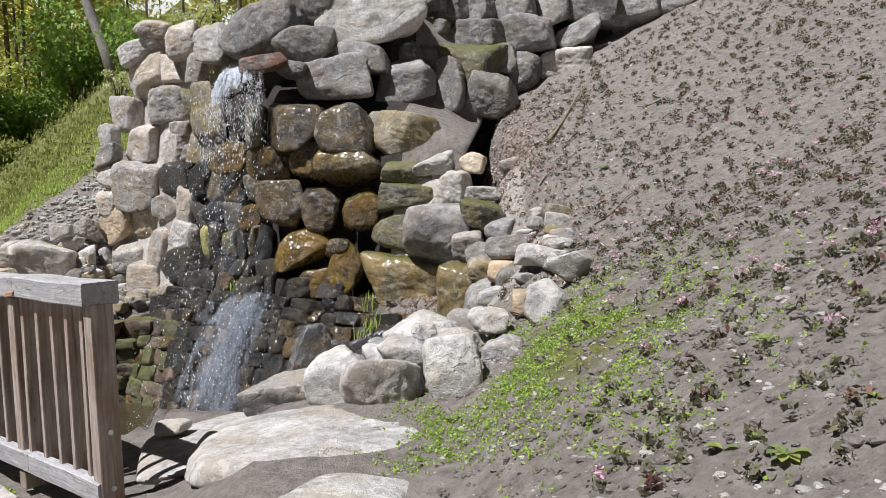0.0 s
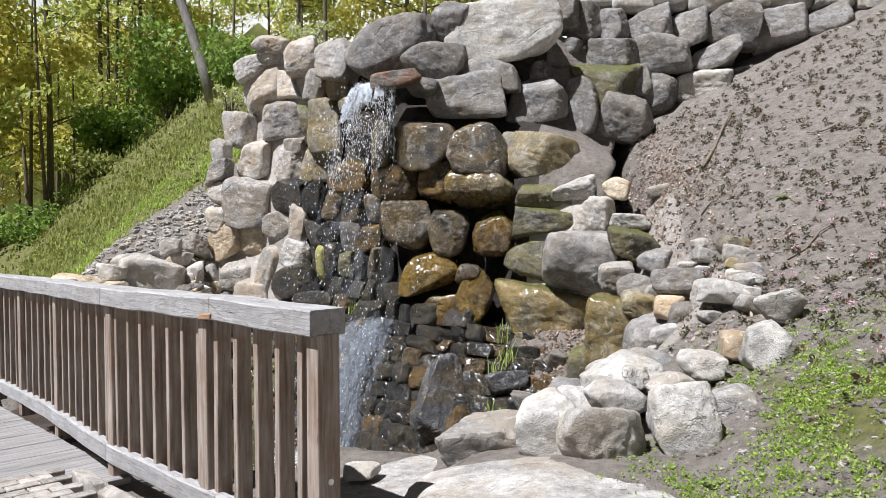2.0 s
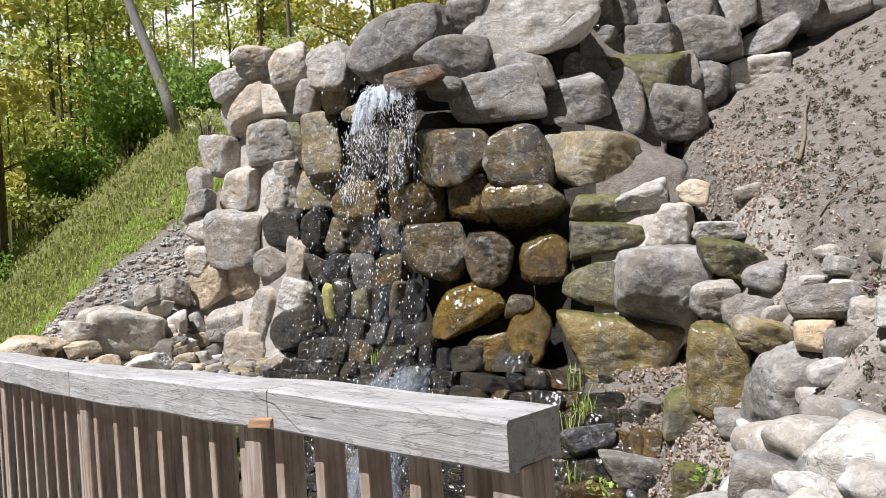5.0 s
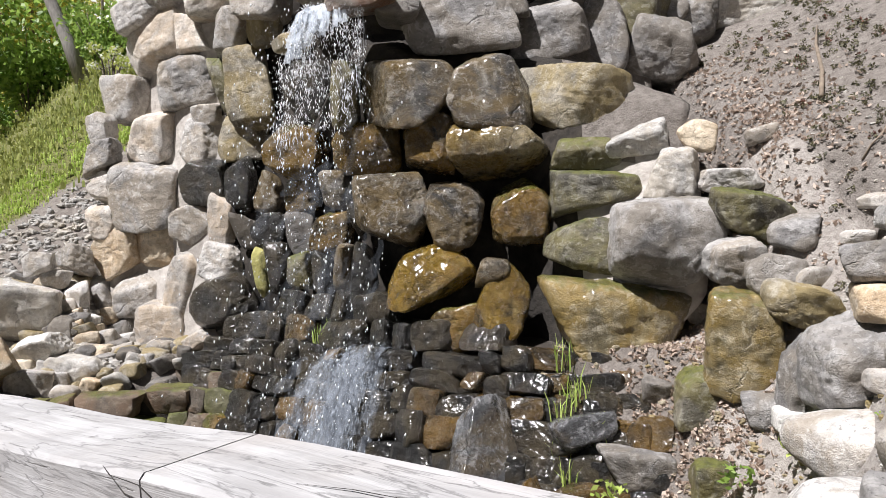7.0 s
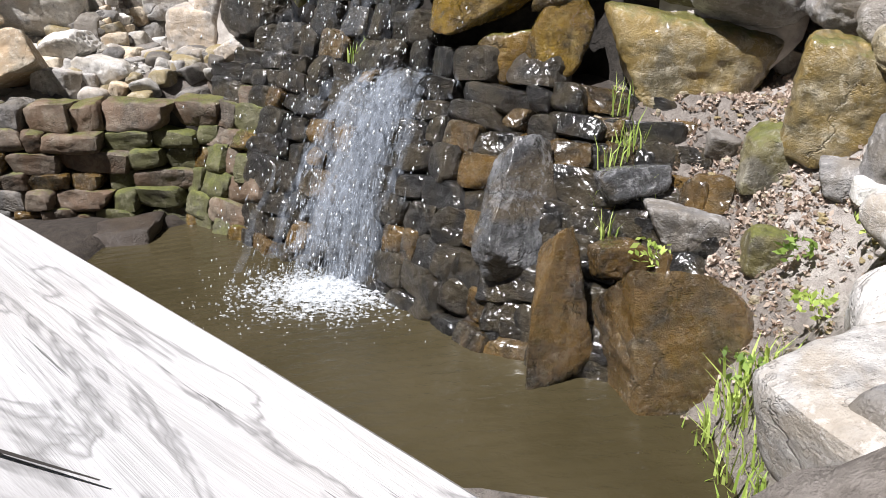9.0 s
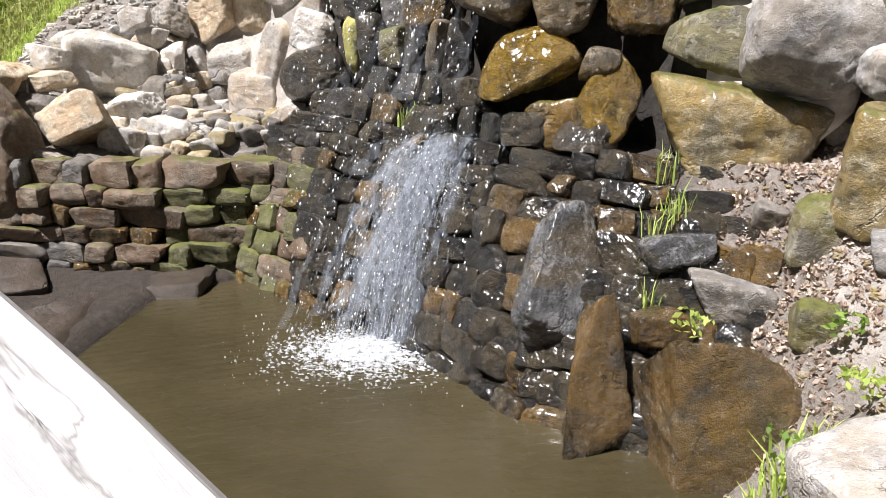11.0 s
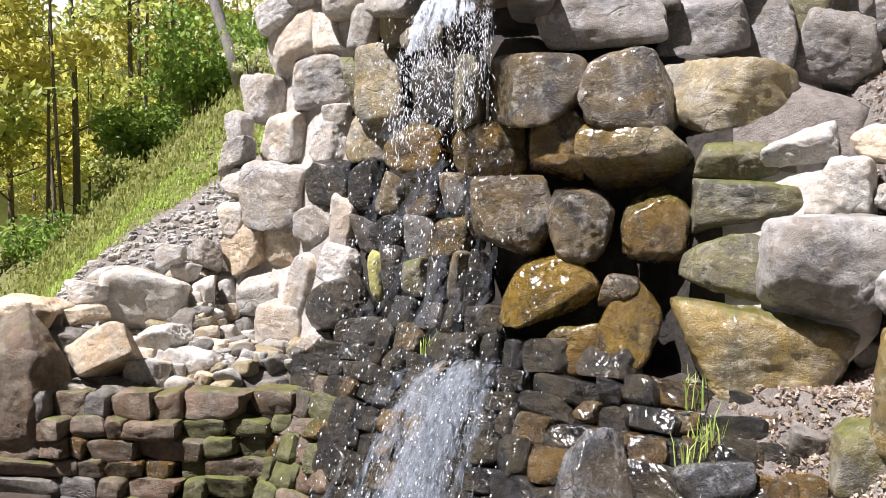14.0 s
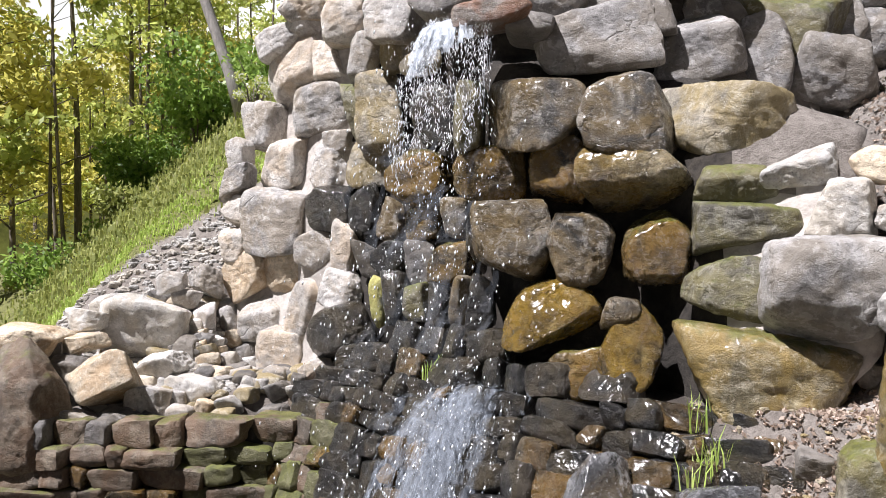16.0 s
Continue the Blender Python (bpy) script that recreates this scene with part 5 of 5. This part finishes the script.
paths, wid = [], []
for i in range(170):
    u, q0 = nrng.normal(0, 0.8), 0.7 * nrng.random() ** 1.3
    q1 = min(1.0, q0 + nrng.uniform(0.12, 0.5))
    paths.append([tuple(cascade_point(u, q) + np.array([0.025 * math.sin(i + k * 1.7), -0.12 * math.sin(i), 0])) for k, q in enumerate(np.linspace(q0, q1, 7))])
    wid.append(nrng.uniform(0.01, 0.06))
ribbon_sheet("cascade", paths, wid, MIST, falls)["kind"] = "stuff"
heads, tails, wid = [], [], []
for i in range(2600):
    u, q = nrng.normal(0, 0.95), nrng.random() ** 0.9
    off = nrng.normal(0, 1, 3) * np.array([0.09, 0.1, 0.03])
    heads.append(cascade_point(u, min(1, q + nrng.uniform(0.012, 0.05))) + off)
    tails.append(cascade_point(u, q) + off)
    wid.append(0.002 + 0.007 * nrng.random() ** 2.2)
streaks("strand", heads, tails, wid, SPRAY, falls)["kind"] = "stuff"
# foam where it strikes the pool
fv, ff = [], []
for i in range(4200):
    r, a = abs(nrng.normal(0, 0.42)), nrng.uniform(0, 2 * math.pi)
    x, y = -3.4 + r * math.cos(a) * 1.15, 10.42 + r * math.sin(a) * 0.75
    s = nrng.uniform(0.003, 0.016) * (1.5 - min(1, r))
    b, m, top = len(fv), 5, max(0, 0.7 - r)
    lift = WATER + 0.004 + 0.16 * top * nrng.random() ** 2
    fv += [(x + s * 1.9 * math.cos(k * 2 * math.pi / m) * nrng.uniform(0.5, 1.2), y + s * math.sin(k * 2 * math.pi / m) * nrng.uniform(0.5, 1.2), lift) for k in range(m)]
    fv.append((x, y, lift + 0.025 * nrng.random()))
    ff += [(b + k, b + (k + 1) % m, b + m) for k in range(m)]
mesh_object("foam", fv, ff, FOAM, falls, "white foam on the pool", smooth=False)["kind"] = "stuff"

# ---- trees and shrubs ----
def tree(x, y, tall, girth, lean, mat, leaf, crown_from, seed, leaves=900, size=0.16, label="tall slender forest tree in fresh spring leaf", reach=1.6):
    r, nr = random.Random(seed), np.random.default_rng(seed)
    z0 = ground_z(x, y) - 0.15
    root = new("tree")
    root.location = (x, y, z0)
    tagged(root, label, "tree", "forest trees")
    trunk = [(lean[0] * t ** 1.1 * tall + 0.12 * math.sin(3 * t + seed), lean[1] * t * tall + 0.1 * math.sin(4 * t + seed * 2), t * tall) for t in np.linspace(0, 1, 10)]
    bm = bmesh.new()
    tube(bm, trunk, [girth * (1.25 if k == 0 else 1 - 0.8 * k / 10) for k in range(10)], 9)
    centres, radius = [], []
    for k in range(r.randint(9, 14)):
        f = r.uniform(crown_from, 0.98)
        i = min(8, int(f * 9))
        base = Vector(trunk[i]).lerp(Vector(trunk[i + 1]), f * 9 - i)
        a = r.uniform(0, 6.28)
        L = r.uniform(0.5, 1.2) * reach * (1.3 - 0.6 * f)
        tip = base + Vector((math.cos(a) * L, math.sin(a) * L, r.uniform(0.15, 0.8) * L))
        mid = base.lerp(tip, 0.5) + Vector((0, 0, -0.08 * L))
        g = girth * (1 - 0.8 * f) * 0.5
        tube(bm, [base, mid, tip], [g, g * 0.6, g * 0.15], 5)
        for q in (0.55, 0.8, 1.0):
            centres.append(tuple(base.lerp(tip, q) + Vector((r.uniform(-.3, .3), r.uniform(-.3, .3), r.uniform(-.1, .3)))))
            radius.append(r.uniform(0.3, 0.75) * reach * 0.6)
    part("trunk", bm, mat, root, smooth=True)
    blob_leaves("crown", centres, radius, max(8, leaves // len(centres)), size, leaf, root, nr)
    return root


tree(-10.15, 24.8, 12, 0.18, (-0.34, 0.02), PALE_BARK, SPRING_LEAF, 0.75, 3, 700, label="leaning pale-barked tree standing at the edge of the wood")
r = random.Random(77)
for i in range(92):
    ang, dist = r.uniform(radians(-4), radians(52)), r.uniform(29, 60)
    x, y = -2.0 - math.sin(ang) * dist, 4.5 + math.cos(ang) * dist
    tall = r.uniform(10, 17)
    girth = r.uniform(0.07, 0.2)
    if dist < 34 and radians(18) < ang < radians(26):
        continue
    tree(x, y, tall, girth, (r.uniform(-0.05, 0.05), r.uniform(-0.05, 0.05)), BARK, r.choice([YELLOW_LEAF, YELLOW_LEAF, YELLOW_LEAF, SPRING_LEAF, SPRING_LEAF]),
         r.uniform(0.16, 0.45), 100 + i, 1700, 0.16, reach=r.uniform(2.4, 3.8))


def shrub(x, y, wide, tall, leaf, seed, count=2200, size=0.09, label="dense green shrub at the edge of the wood"):
    r, nr = random.Random(seed), np.random.default_rng(seed)
    root = new("shrub")
    root.location = (x, y, ground_z(x, y) - 0.1)
    tagged(root, label, "shrub", "shrubs")
    bm = bmesh.new()
    centres, radius = [], []
    for k in range(9):
        a, l = r.uniform(0, 6.28), r.uniform(0.3, 1)
        tip = Vector((math.cos(a) * wide * 0.45 * l, math.sin(a) * wide * 0.45 * l, tall * r.uniform(0.45, 1.0)))
        tube(bm, [(0, 0, 0), tip * 0.5 + Vector((0, 0, 0.1)), tip], [0.04, 0.025, 0.008], 5)
        centres += [tuple(tip), tuple(tip * 0.7), tuple(tip * 0.45 + Vector((r.uniform(-.4, .4), r.uniform(-.4, .4), 0)))]
        radius += [wide * 0.2, wide * 0.22, wide * 0.2]
    part("stem", bm, BARK, root, smooth=True)
    blob_leaves("foliage", centres, radius, count // len(centres), size, leaf, root, nr)


shrub(-14.4, 31.0, 4.8, 3.6, GREEN_LEAF, 1, 4200, 0.12)
shrub(-17.6, 32.5, 4.0, 3.0, GREEN_LEAF, 2, 3600, 0.12)
shrub(-9.6, 24.5, 2.2, 1.8, GREEN_LEAF, 3, 1800, 0.08, "white-flowered green shrub behind the wall")
for i in range(52):
    ang, dist = r.uniform(radians(10), radians(52)), r.uniform(24, 52)
    if dist < 30 and radians(14) < ang < radians(27):
        continue
    shrub(-2 - math.sin(ang) * dist, 4.5 + math.cos(ang) * dist, r.uniform(1.6, 3.4), r.uniform(0.8, 2.0), r.choice([SPRING_LEAF, GREEN_LEAF, GREEN_LEAF, DRY_GRASS]), 20 + i, 1300, 0.09, "low undergrowth bush on the forest floor")

def blossom(x, y, z, wide, seed):
    r, nr = random.Random(seed), np.random.default_rng(seed)
    root = new("shrub")
    root.location = (x, y, z)
    tagged(root, "small white-blossomed shrub growing behind the boulder wall", "shrub", "shrubs")
    bm, tips = bmesh.new(), []
    for k in range(9):
        a = r.uniform(0, 6.28)
        tip = Vector((math.cos(a) * wide * r.uniform(0.2, 0.55), math.sin(a) * wide * 0.3, wide * r.uniform(0.3, 0.75)))
        tube(bm, [(0, 0, -0.5), tip * 0.5 + Vector((0, 0, 0.05)), tip], [0.018, 0.012, 0.004], 5)
        tips.append(tuple(tip))
    part("stem", bm, BARK, root, smooth=True)
    blob_leaves("foliage", tips, [wide * 0.22] * len(tips), 40, 0.035, SPRING_LEAF, root, nr)
    blob_leaves("blossom", tips, [wide * 0.2] * len(tips), 36, 0.026, WHITE_BLOSSOM, root, nr)


blossom(-4.75, 15.2, 4.5, 0.8, 5)
blossom(-5.15, 15.3, 4.45, 0.6, 6)
blossom(-6.5, 15.9, 3.6, 0.6, 7)

# backdrop: far wood
bv, bf = [], []
for k in range(61):
    a = radians(-60 + 150 * k / 60)
    bv += [(-2 - math.sin(a) * 110, 4 + math.cos(a) * 110, -5), (-2 - math.sin(a) * 110, 4 + math.cos(a) * 110, 25 + 8 * noise.noise((k * 0.7, 0, 0)))]
bf = [(2 * k, 2 * k + 1, 2 * k + 3, 2 * k + 2) for k in range(60)]
far = mesh_object("backdrop", bv, bf, plain("far_wood", (0.3, 0.32, 0.11), 0.95, 0, 0.6, 0.35))
tagged(far, "hazy far wood in spring green behind the trees", "woods", kind="structure")

# the white spring haze that stands for the sky low over the wood
haze, hn, hl, hb = material("bright_haze")
hb.inputs["Base Color"].default_value = (0.8, 0.8, 0.8, 1)
hb.inputs["Emission Color"].default_value, hb.inputs["Emission Strength"].default_value = (0.93, 0.97, 1.0, 1), 0.48
bv = [(-2 - math.sin(radians(-60 + 5 * k)) * 150, 4 + math.cos(radians(-60 + 5 * k)) * 150, zz) for k in range(31) for zz in (-8, 75)]
sky_far = mesh_object("backdrop", bv, [(2 * k, 2 * k + 1, 2 * k + 3, 2 * k + 2) for k in range(30)], haze)
tagged(sky_far, "bright white hazy sky low behind the wood", "sky", kind="structure")

# ---- grass, seedlings, litter ----
def scatter(n, x0, x1, y0, y1, keep, rng):
    pts = []
    xs, ys = rng.uniform(x0, x1, n), rng.uniform(y0, y1, n)
    k = keep(xs, ys) > rng.random(n)
    xs, ys = xs[k], ys[k]
    zs = height(xs, ys)
    zs = zs + np.array([noise.noise((a * 1.7, b * 1.7, 3.0)) * 0.05 + noise.noise((a * 6, b * 6, 1.0)) * 0.022 for a, b in zip(xs, ys)])
    return np.stack([xs, ys, zs], 1)


g = scatter(16000, -14, -6.5, 12.5, 22, lambda x, y: smooth((-7.3 - 0.55 * (17.4 - y) - x) / 0.6) * np.clip(1.15 - (-7.3 - 0.55 * (17.4 - y) - x) / 1.5, 0.1, 1), nrng)
tagged(blades("meadow_grass", g, nrng.uniform(0.04, 0.11, len(g)), GRASS, nrng, 6, 0.013), "bright spring grass on the hillside", "grass", kind="stuff")
g = scatter(9000, -15, -7, 12.5, 24, lambda x, y: smooth((-8.3 - 0.55 * (17.4 - y) - x) / 0.8), nrng)
tagged(blades("dry_meadow", g, nrng.uniform(0.03, 0.1, len(g)), DRY_GRASS, nrng, 5, 0.014, spread=0.1), "olive and dry weeds on the hillside", "grass", kind="stuff")
g = scatter(9000, -40, -7, 17, 42, lambda x, y: np.full(x.shape, 0.8), nrng)
tagged(blades("woodland_grass", g, nrng.uniform(0.06, 0.18, len(g)), DRY_GRASS, nrng, 6, 0.03, spread=0.25), "rough grass and weeds on the forest floor", "grass", kind="stuff")
def patchy(x, y):
    return np.clip(np.array([noise.noise((p * 2.1, q * 2.1, 7.0)) for p, q in zip(x, y)]) * 2.4 + 0.75, 0.03, 1)


g = scatter(34000, -0.6, 3.0, 2.2, 8.6, lambda x, y: patchy(x, y) * np.clip(np.exp(-((x - 0.75) ** 2 / 0.4 + (y - 4.9) ** 2 / 1.6)) * 1.2 + 0.5 * np.exp(-((x + 0.1) ** 2 / 0.1 + (y - 4.4) ** 2 / 0.3)), 0, 1), nrng)
tagged(blob_leaves("slope_weeds", [tuple(p + np.array([0, 0, 0.012])) for p in g], [0.028] * len(g), 6, 0.0105, WEED, None, nrng, 0.5), "low bright green weeds on the soil slope", "weeds", kind="stuff")
g = scatter(4200, 0.3, 6, 2.2, 13, lambda x, y: (0.6 - 0.5 * np.exp(-((x - 0.75) ** 2 / 0.4 + (y - 4.9) ** 2 / 1.6))) * smooth((x - 0.2 - np.clip(y - 8, 0, 3) * 0.25) / 0.5), nrng)
cent = [tuple(p + np.array([0, 0, 0.03])) for p in g]
tagged(blob_leaves("seedlings", cent, [0.042] * len(cent), 16, 0.016, SEEDLING, None, nrng), "rows of small dark wilted seedlings on the slope", "seedlings", kind="stuff")
reds = [tuple(p + np.array([0.03, 0.02, 0.04])) for p in g[nrng.random(len(g)) < 0.12]]
tagged(blob_leaves("red_seedlings", reds, [0.05] * len(reds), 9, 0.022, RED_LEAF, None, nrng), "small dark red seedlings on the slope", "seedlings", kind="stuff")
pick = g[nrng.random(len(g)) < 0.07]
pick = pick[pick[:, 1] < 8.5]
tagged(blob_leaves("pink_flowers", [tuple(p + np.array([0, 0, 0.08])) for p in pick], [0.036] * len(pick), 26, 0.01, PETAL, None, nrng), "small pink and white flower heads", "flowers", kind="stuff")
g = scatter(16000, -1.3, 1.7, 8.2, 12.6, lambda x, y: np.clip(np.exp(-((x + 0.35) ** 2 / 0.3 + (y - 9.45) ** 2 / 0.35)) * 1.3 + 0.45 * np.exp(-((x - 0.75) ** 2 / 0.2 + (y - 10.9) ** 2 / 1.2)), 0, 1), nrng)
tagged(blob_leaves("leaf_litter", [tuple(p + np.array([0, 0, 0.012])) for p in g], [0.03] * len(g), 5, 0.022, LITTER, None, nrng, 0.3), "dry brown fallen leaves on the bank", "leaf litter", kind="stuff")

g = scatter(2600, 0.5, 3.2, 7.0, 12.6, lambda x, y: 0.9 * np.exp(-((x - 0.9) / 0.9) ** 2), nrng)
tagged(blob_leaves("leaf_litter", [tuple(p + np.array([0, 0, 0.015])) for p in g], [0.04] * len(g), 2, 0.026, LITTER, None, nrng, 0.3), "dry leaves and stalks strewn on the slope", "leaf litter", kind="stuff")
g = scatter(44, -1.0, -0.35, 7.75, 8.7, lambda x, y: np.full(x.shape, 1.0), nrng)
tagged(blades("pool_grass", g + np.array([0, 0, 0.02]), nrng.uniform(0.12, 0.34, len(g)), GRASS, nrng, 8, 0.009, spread=0.07), "long green grass tuft at the pool's edge", "grass", kind="stuff")
g = np.array([wet_point(*q) + Vector((0, -0.17, 0.05)) for q in ((0.72, 0.75), (0.73, 0.62), (0.75, 0.85), (0.76, 0.5), (0.7, 0.95), (0.8, 0.7), (0.74, 0.8), (0.3, 0.85))])
tagged(blades("crevice_grass", g, nrng.uniform(0.15, 0.3, len(g)), GRASS, nrng, 16, 0.006, spread=0.05), "thin grass growing from the wet wall's crevices", "grass", kind="stuff")
for i, (x, y, z, s) in enumerate([(-1.05, 9.12, -0.72, 0.12), (-0.25, 8.9, -0.6, 0.1), (0.1, 8.7, -0.35, 0.1), (-0.7, 8.3, -1.05, 0.12), (-0.3, 8.45, -0.75, 0.12)]):
    herb = blob_leaves("herb", [(0, 0, 0), (0.06, 0.02, 0.03), (-0.05, 0.0, 0.05)], [s, s * 0.8, s * 0.8], 16, 0.03, GREEN_LEAF if i % 2 else GRASS, None, nrng)
    herb.location = (x, y, z)
    tagged(herb, "small leafy green plant rooted between the stones", "plant", "plants by the pool", kind="stuff")


def pebbles(name, spots, sizes, mat, label, category):
    base = np.array(SHELL[3][0])
    base = base / np.linalg.norm(base, axis=1, keepdims=True) ** 0.7
    fq = np.array(SHELL[3][1])
    n, m = len(spots), len(base)
    s = np.array(sizes)[:, None, None] * nrng.uniform(0.6, 1.3, (n, 1, 3)) * np.array([1.2, 1.0, 0.7])
    jig = nrng.normal(1, 0.13, (n, m, 1))
    a = nrng.uniform(0, 6.28, n)
    v = base[None] * s * jig
    rot = np.stack([v[:, :, 0] * np.cos(a)[:, None] - v[:, :, 1] * np.sin(a)[:, None], v[:, :, 0] * np.sin(a)[:, None] + v[:, :, 1] * np.cos(a)[:, None], v[:, :, 2]], 2)
    v = (rot + np.array(spots)[:, None, :]).reshape(-1, 3)
    f = (np.arange(n)[:, None, None] * m + fq[None]).reshape(-1, 4).tolist()
    tagged(mesh_object(name, v.tolist(), f, mat, smooth=False), label, category, kind="stuff")


g = scatter(9500, -0.4, 5, 2.0, 13, lambda x, y: smooth((x + 0.5) / 0.6) * (0.35 + 0.65 * np.exp(-((x - 0.7) ** 2) / 0.5)), nrng)
pebbles("gravel", g, (0.003 + 0.016 * nrng.random(len(g)) ** 2.5) * np.where(nrng.random(len(g)) < 0.04, 2.0, 1.0), STONE["p"], "pale pebbles strewn over the soil slope", "gravel")
g = scatter(15000, -0.3, 5, 1.6, 12.5, lambda x, y: smooth((x + 0.4) / 0.5) * np.clip(1.2 - (y - 2) / 8, 0.25, 1), nrng)
pebbles("soil_clods", g, 0.006 + 0.022 * nrng.random(len(g)) ** 2.2, SOIL, "crumbled grey-brown clods of soil on the slope", "soil")
g = scatter(2600, -10.5, -5.6, 13.0, 17.5, lambda x, y: smooth((x + 7.5 + 0.55 * (17.4 - y)) / 0.3), nrng)
pebbles("rubble", g, nrng.uniform(0.02, 0.075, len(g)), STONE["p"], "loose grey rubble on the bank beside the wall", "rubble")
g = scatter(700, -2.0, 0.6, 7.8, 10.6, lambda x, y: smooth((height(x, y) + 1.5) / 0.3), nrng)
pebbles("bank_stones", g, nrng.uniform(0.008, 0.032, len(g)), STONE["t"], "small damp stones on the leafy bank", "gravel")
for i, (x, y, yaw, L) in enumerate([(1.75, 11.2, 62, 1.6), (1.35, 9.6, 20, 0.5), (2.6, 9.9, -40, 0.4), (1.7, 7.9, 28, 0.6), (2.1, 6.2, 70, 0.35)]):
    bm = bmesh.new()
    pts = []
    for q in np.linspace(-0.5, 0.5, 7):
        px, py = x + math.cos(radians(yaw)) * L * q, y + math.sin(radians(yaw)) * L * q + 0.03 * math.sin(q * 9)
        pts.append((px, py, ground_z(px, py) + 0.03))
    tube(bm, pts, [0.022, 0.024, 0.022, 0.02, 0.017, 0.012, 0.006] if L > 1 else [0.008] * 6 + [0.003], 6)
    tagged(part("stick", bm, TWIG, smooth=True), "dry grey stick lying on the soil slope", "stick", "sticks on the slope")


strip = []
for i in range(90):
    k, v = nrng.uniform(0.15, 1.5), nrng.uniform(-0.1, 0.06)
    q, _ = rail_at(k)
    strip.append((q.x - 0.1 + 0.68 * v, q.y - 0.1 + 0.73 * v, ground_z(q.x, q.y) + 0.02))
strip = [q for q in strip if q[1] > 4.2]
tagged(blob_leaves("strip_weeds", strip, [0.035] * len(strip), 16, 0.014, WEED, None, nrng, 0.6), "low green weeds along the foot of the railing", "weeds", kind="stuff")
gold = [tuple(np.array(q) + np.array([0, 0, 0.05])) for q in strip[::9]]
tagged(blob_leaves("yellow_flowers", gold, [0.012] * len(gold), 22, 0.008, YELLOW_PETAL, None, nrng), "small yellow flowers among the weeds by the railing", "flowers", kind="stuff")


def leafy_plant(x, y, size, count, mat, label, seed):
    """A low rosette of broad, cupped leaves on short stalks."""
    r = random.Random(seed)
    root = new("plant")
    root.location = (x, y, ground_z(x, y) + 0.01)
    tagged(root, label, "plant", "plants on the slope")
    v, f = [], []
    for k in range(count):
        a, up, L = r.uniform(0, 6.28), r.uniform(0.25, 0.9), size * r.uniform(0.6, 1.1)
        d = Vector((math.cos(a), math.sin(a), up)).normalized()
        n = Vector((-math.sin(a), math.cos(a), 0))
        base = len(v)
        v += [tuple(d * L * q + n * w * L + Vector((0, 0, -0.35 * L * q * q + 0.12 * L * abs(w) * 2))) for q, w in
              ((0.0, -0.02), (0.0, 0.02), (0.4, -0.2), (0.4, 0.0), (0.4, 0.2), (0.75, -0.24), (0.75, 0.0), (0.75, 0.24), (1.05, 0.0))]
        f += [tuple(base + q for q in face) for face in ((0, 1, 3), (0, 3, 2), (1, 4, 3), (2, 3, 6, 5), (3, 4, 7, 6), (5, 6, 8), (6, 7, 8))]
    mesh_object("leaf", v, f, mat, root)["kind"] = "stuff"


for i, (x, y, size, count) in enumerate([(0.98, 2.38, 0.09, 9), (0.87, 2.61, 0.07, 6), (0.96, 2.58, 0.06, 5), (1.32, 3.32, 0.05, 7), (1.47, 3.04, 0.05, 6), (1.78, 8.9, 0.1, 14), (4.14, 7.84, 0.09, 9), (-0.04, 4.64, 0.055, 16), (1.93, 5.37, 0.05, 7), (1.52, 3.57, 0.05, 5), (0.81, 3.42, 0.06, 8), (0.33, 4.37, 0.05, 5), (1.29, 2.43, 0.05, 6)]):
    leafy_plant(x, y, size, count, BROAD_LEAF, "young broad-leaved green plant in the soil slope", 60 + i)
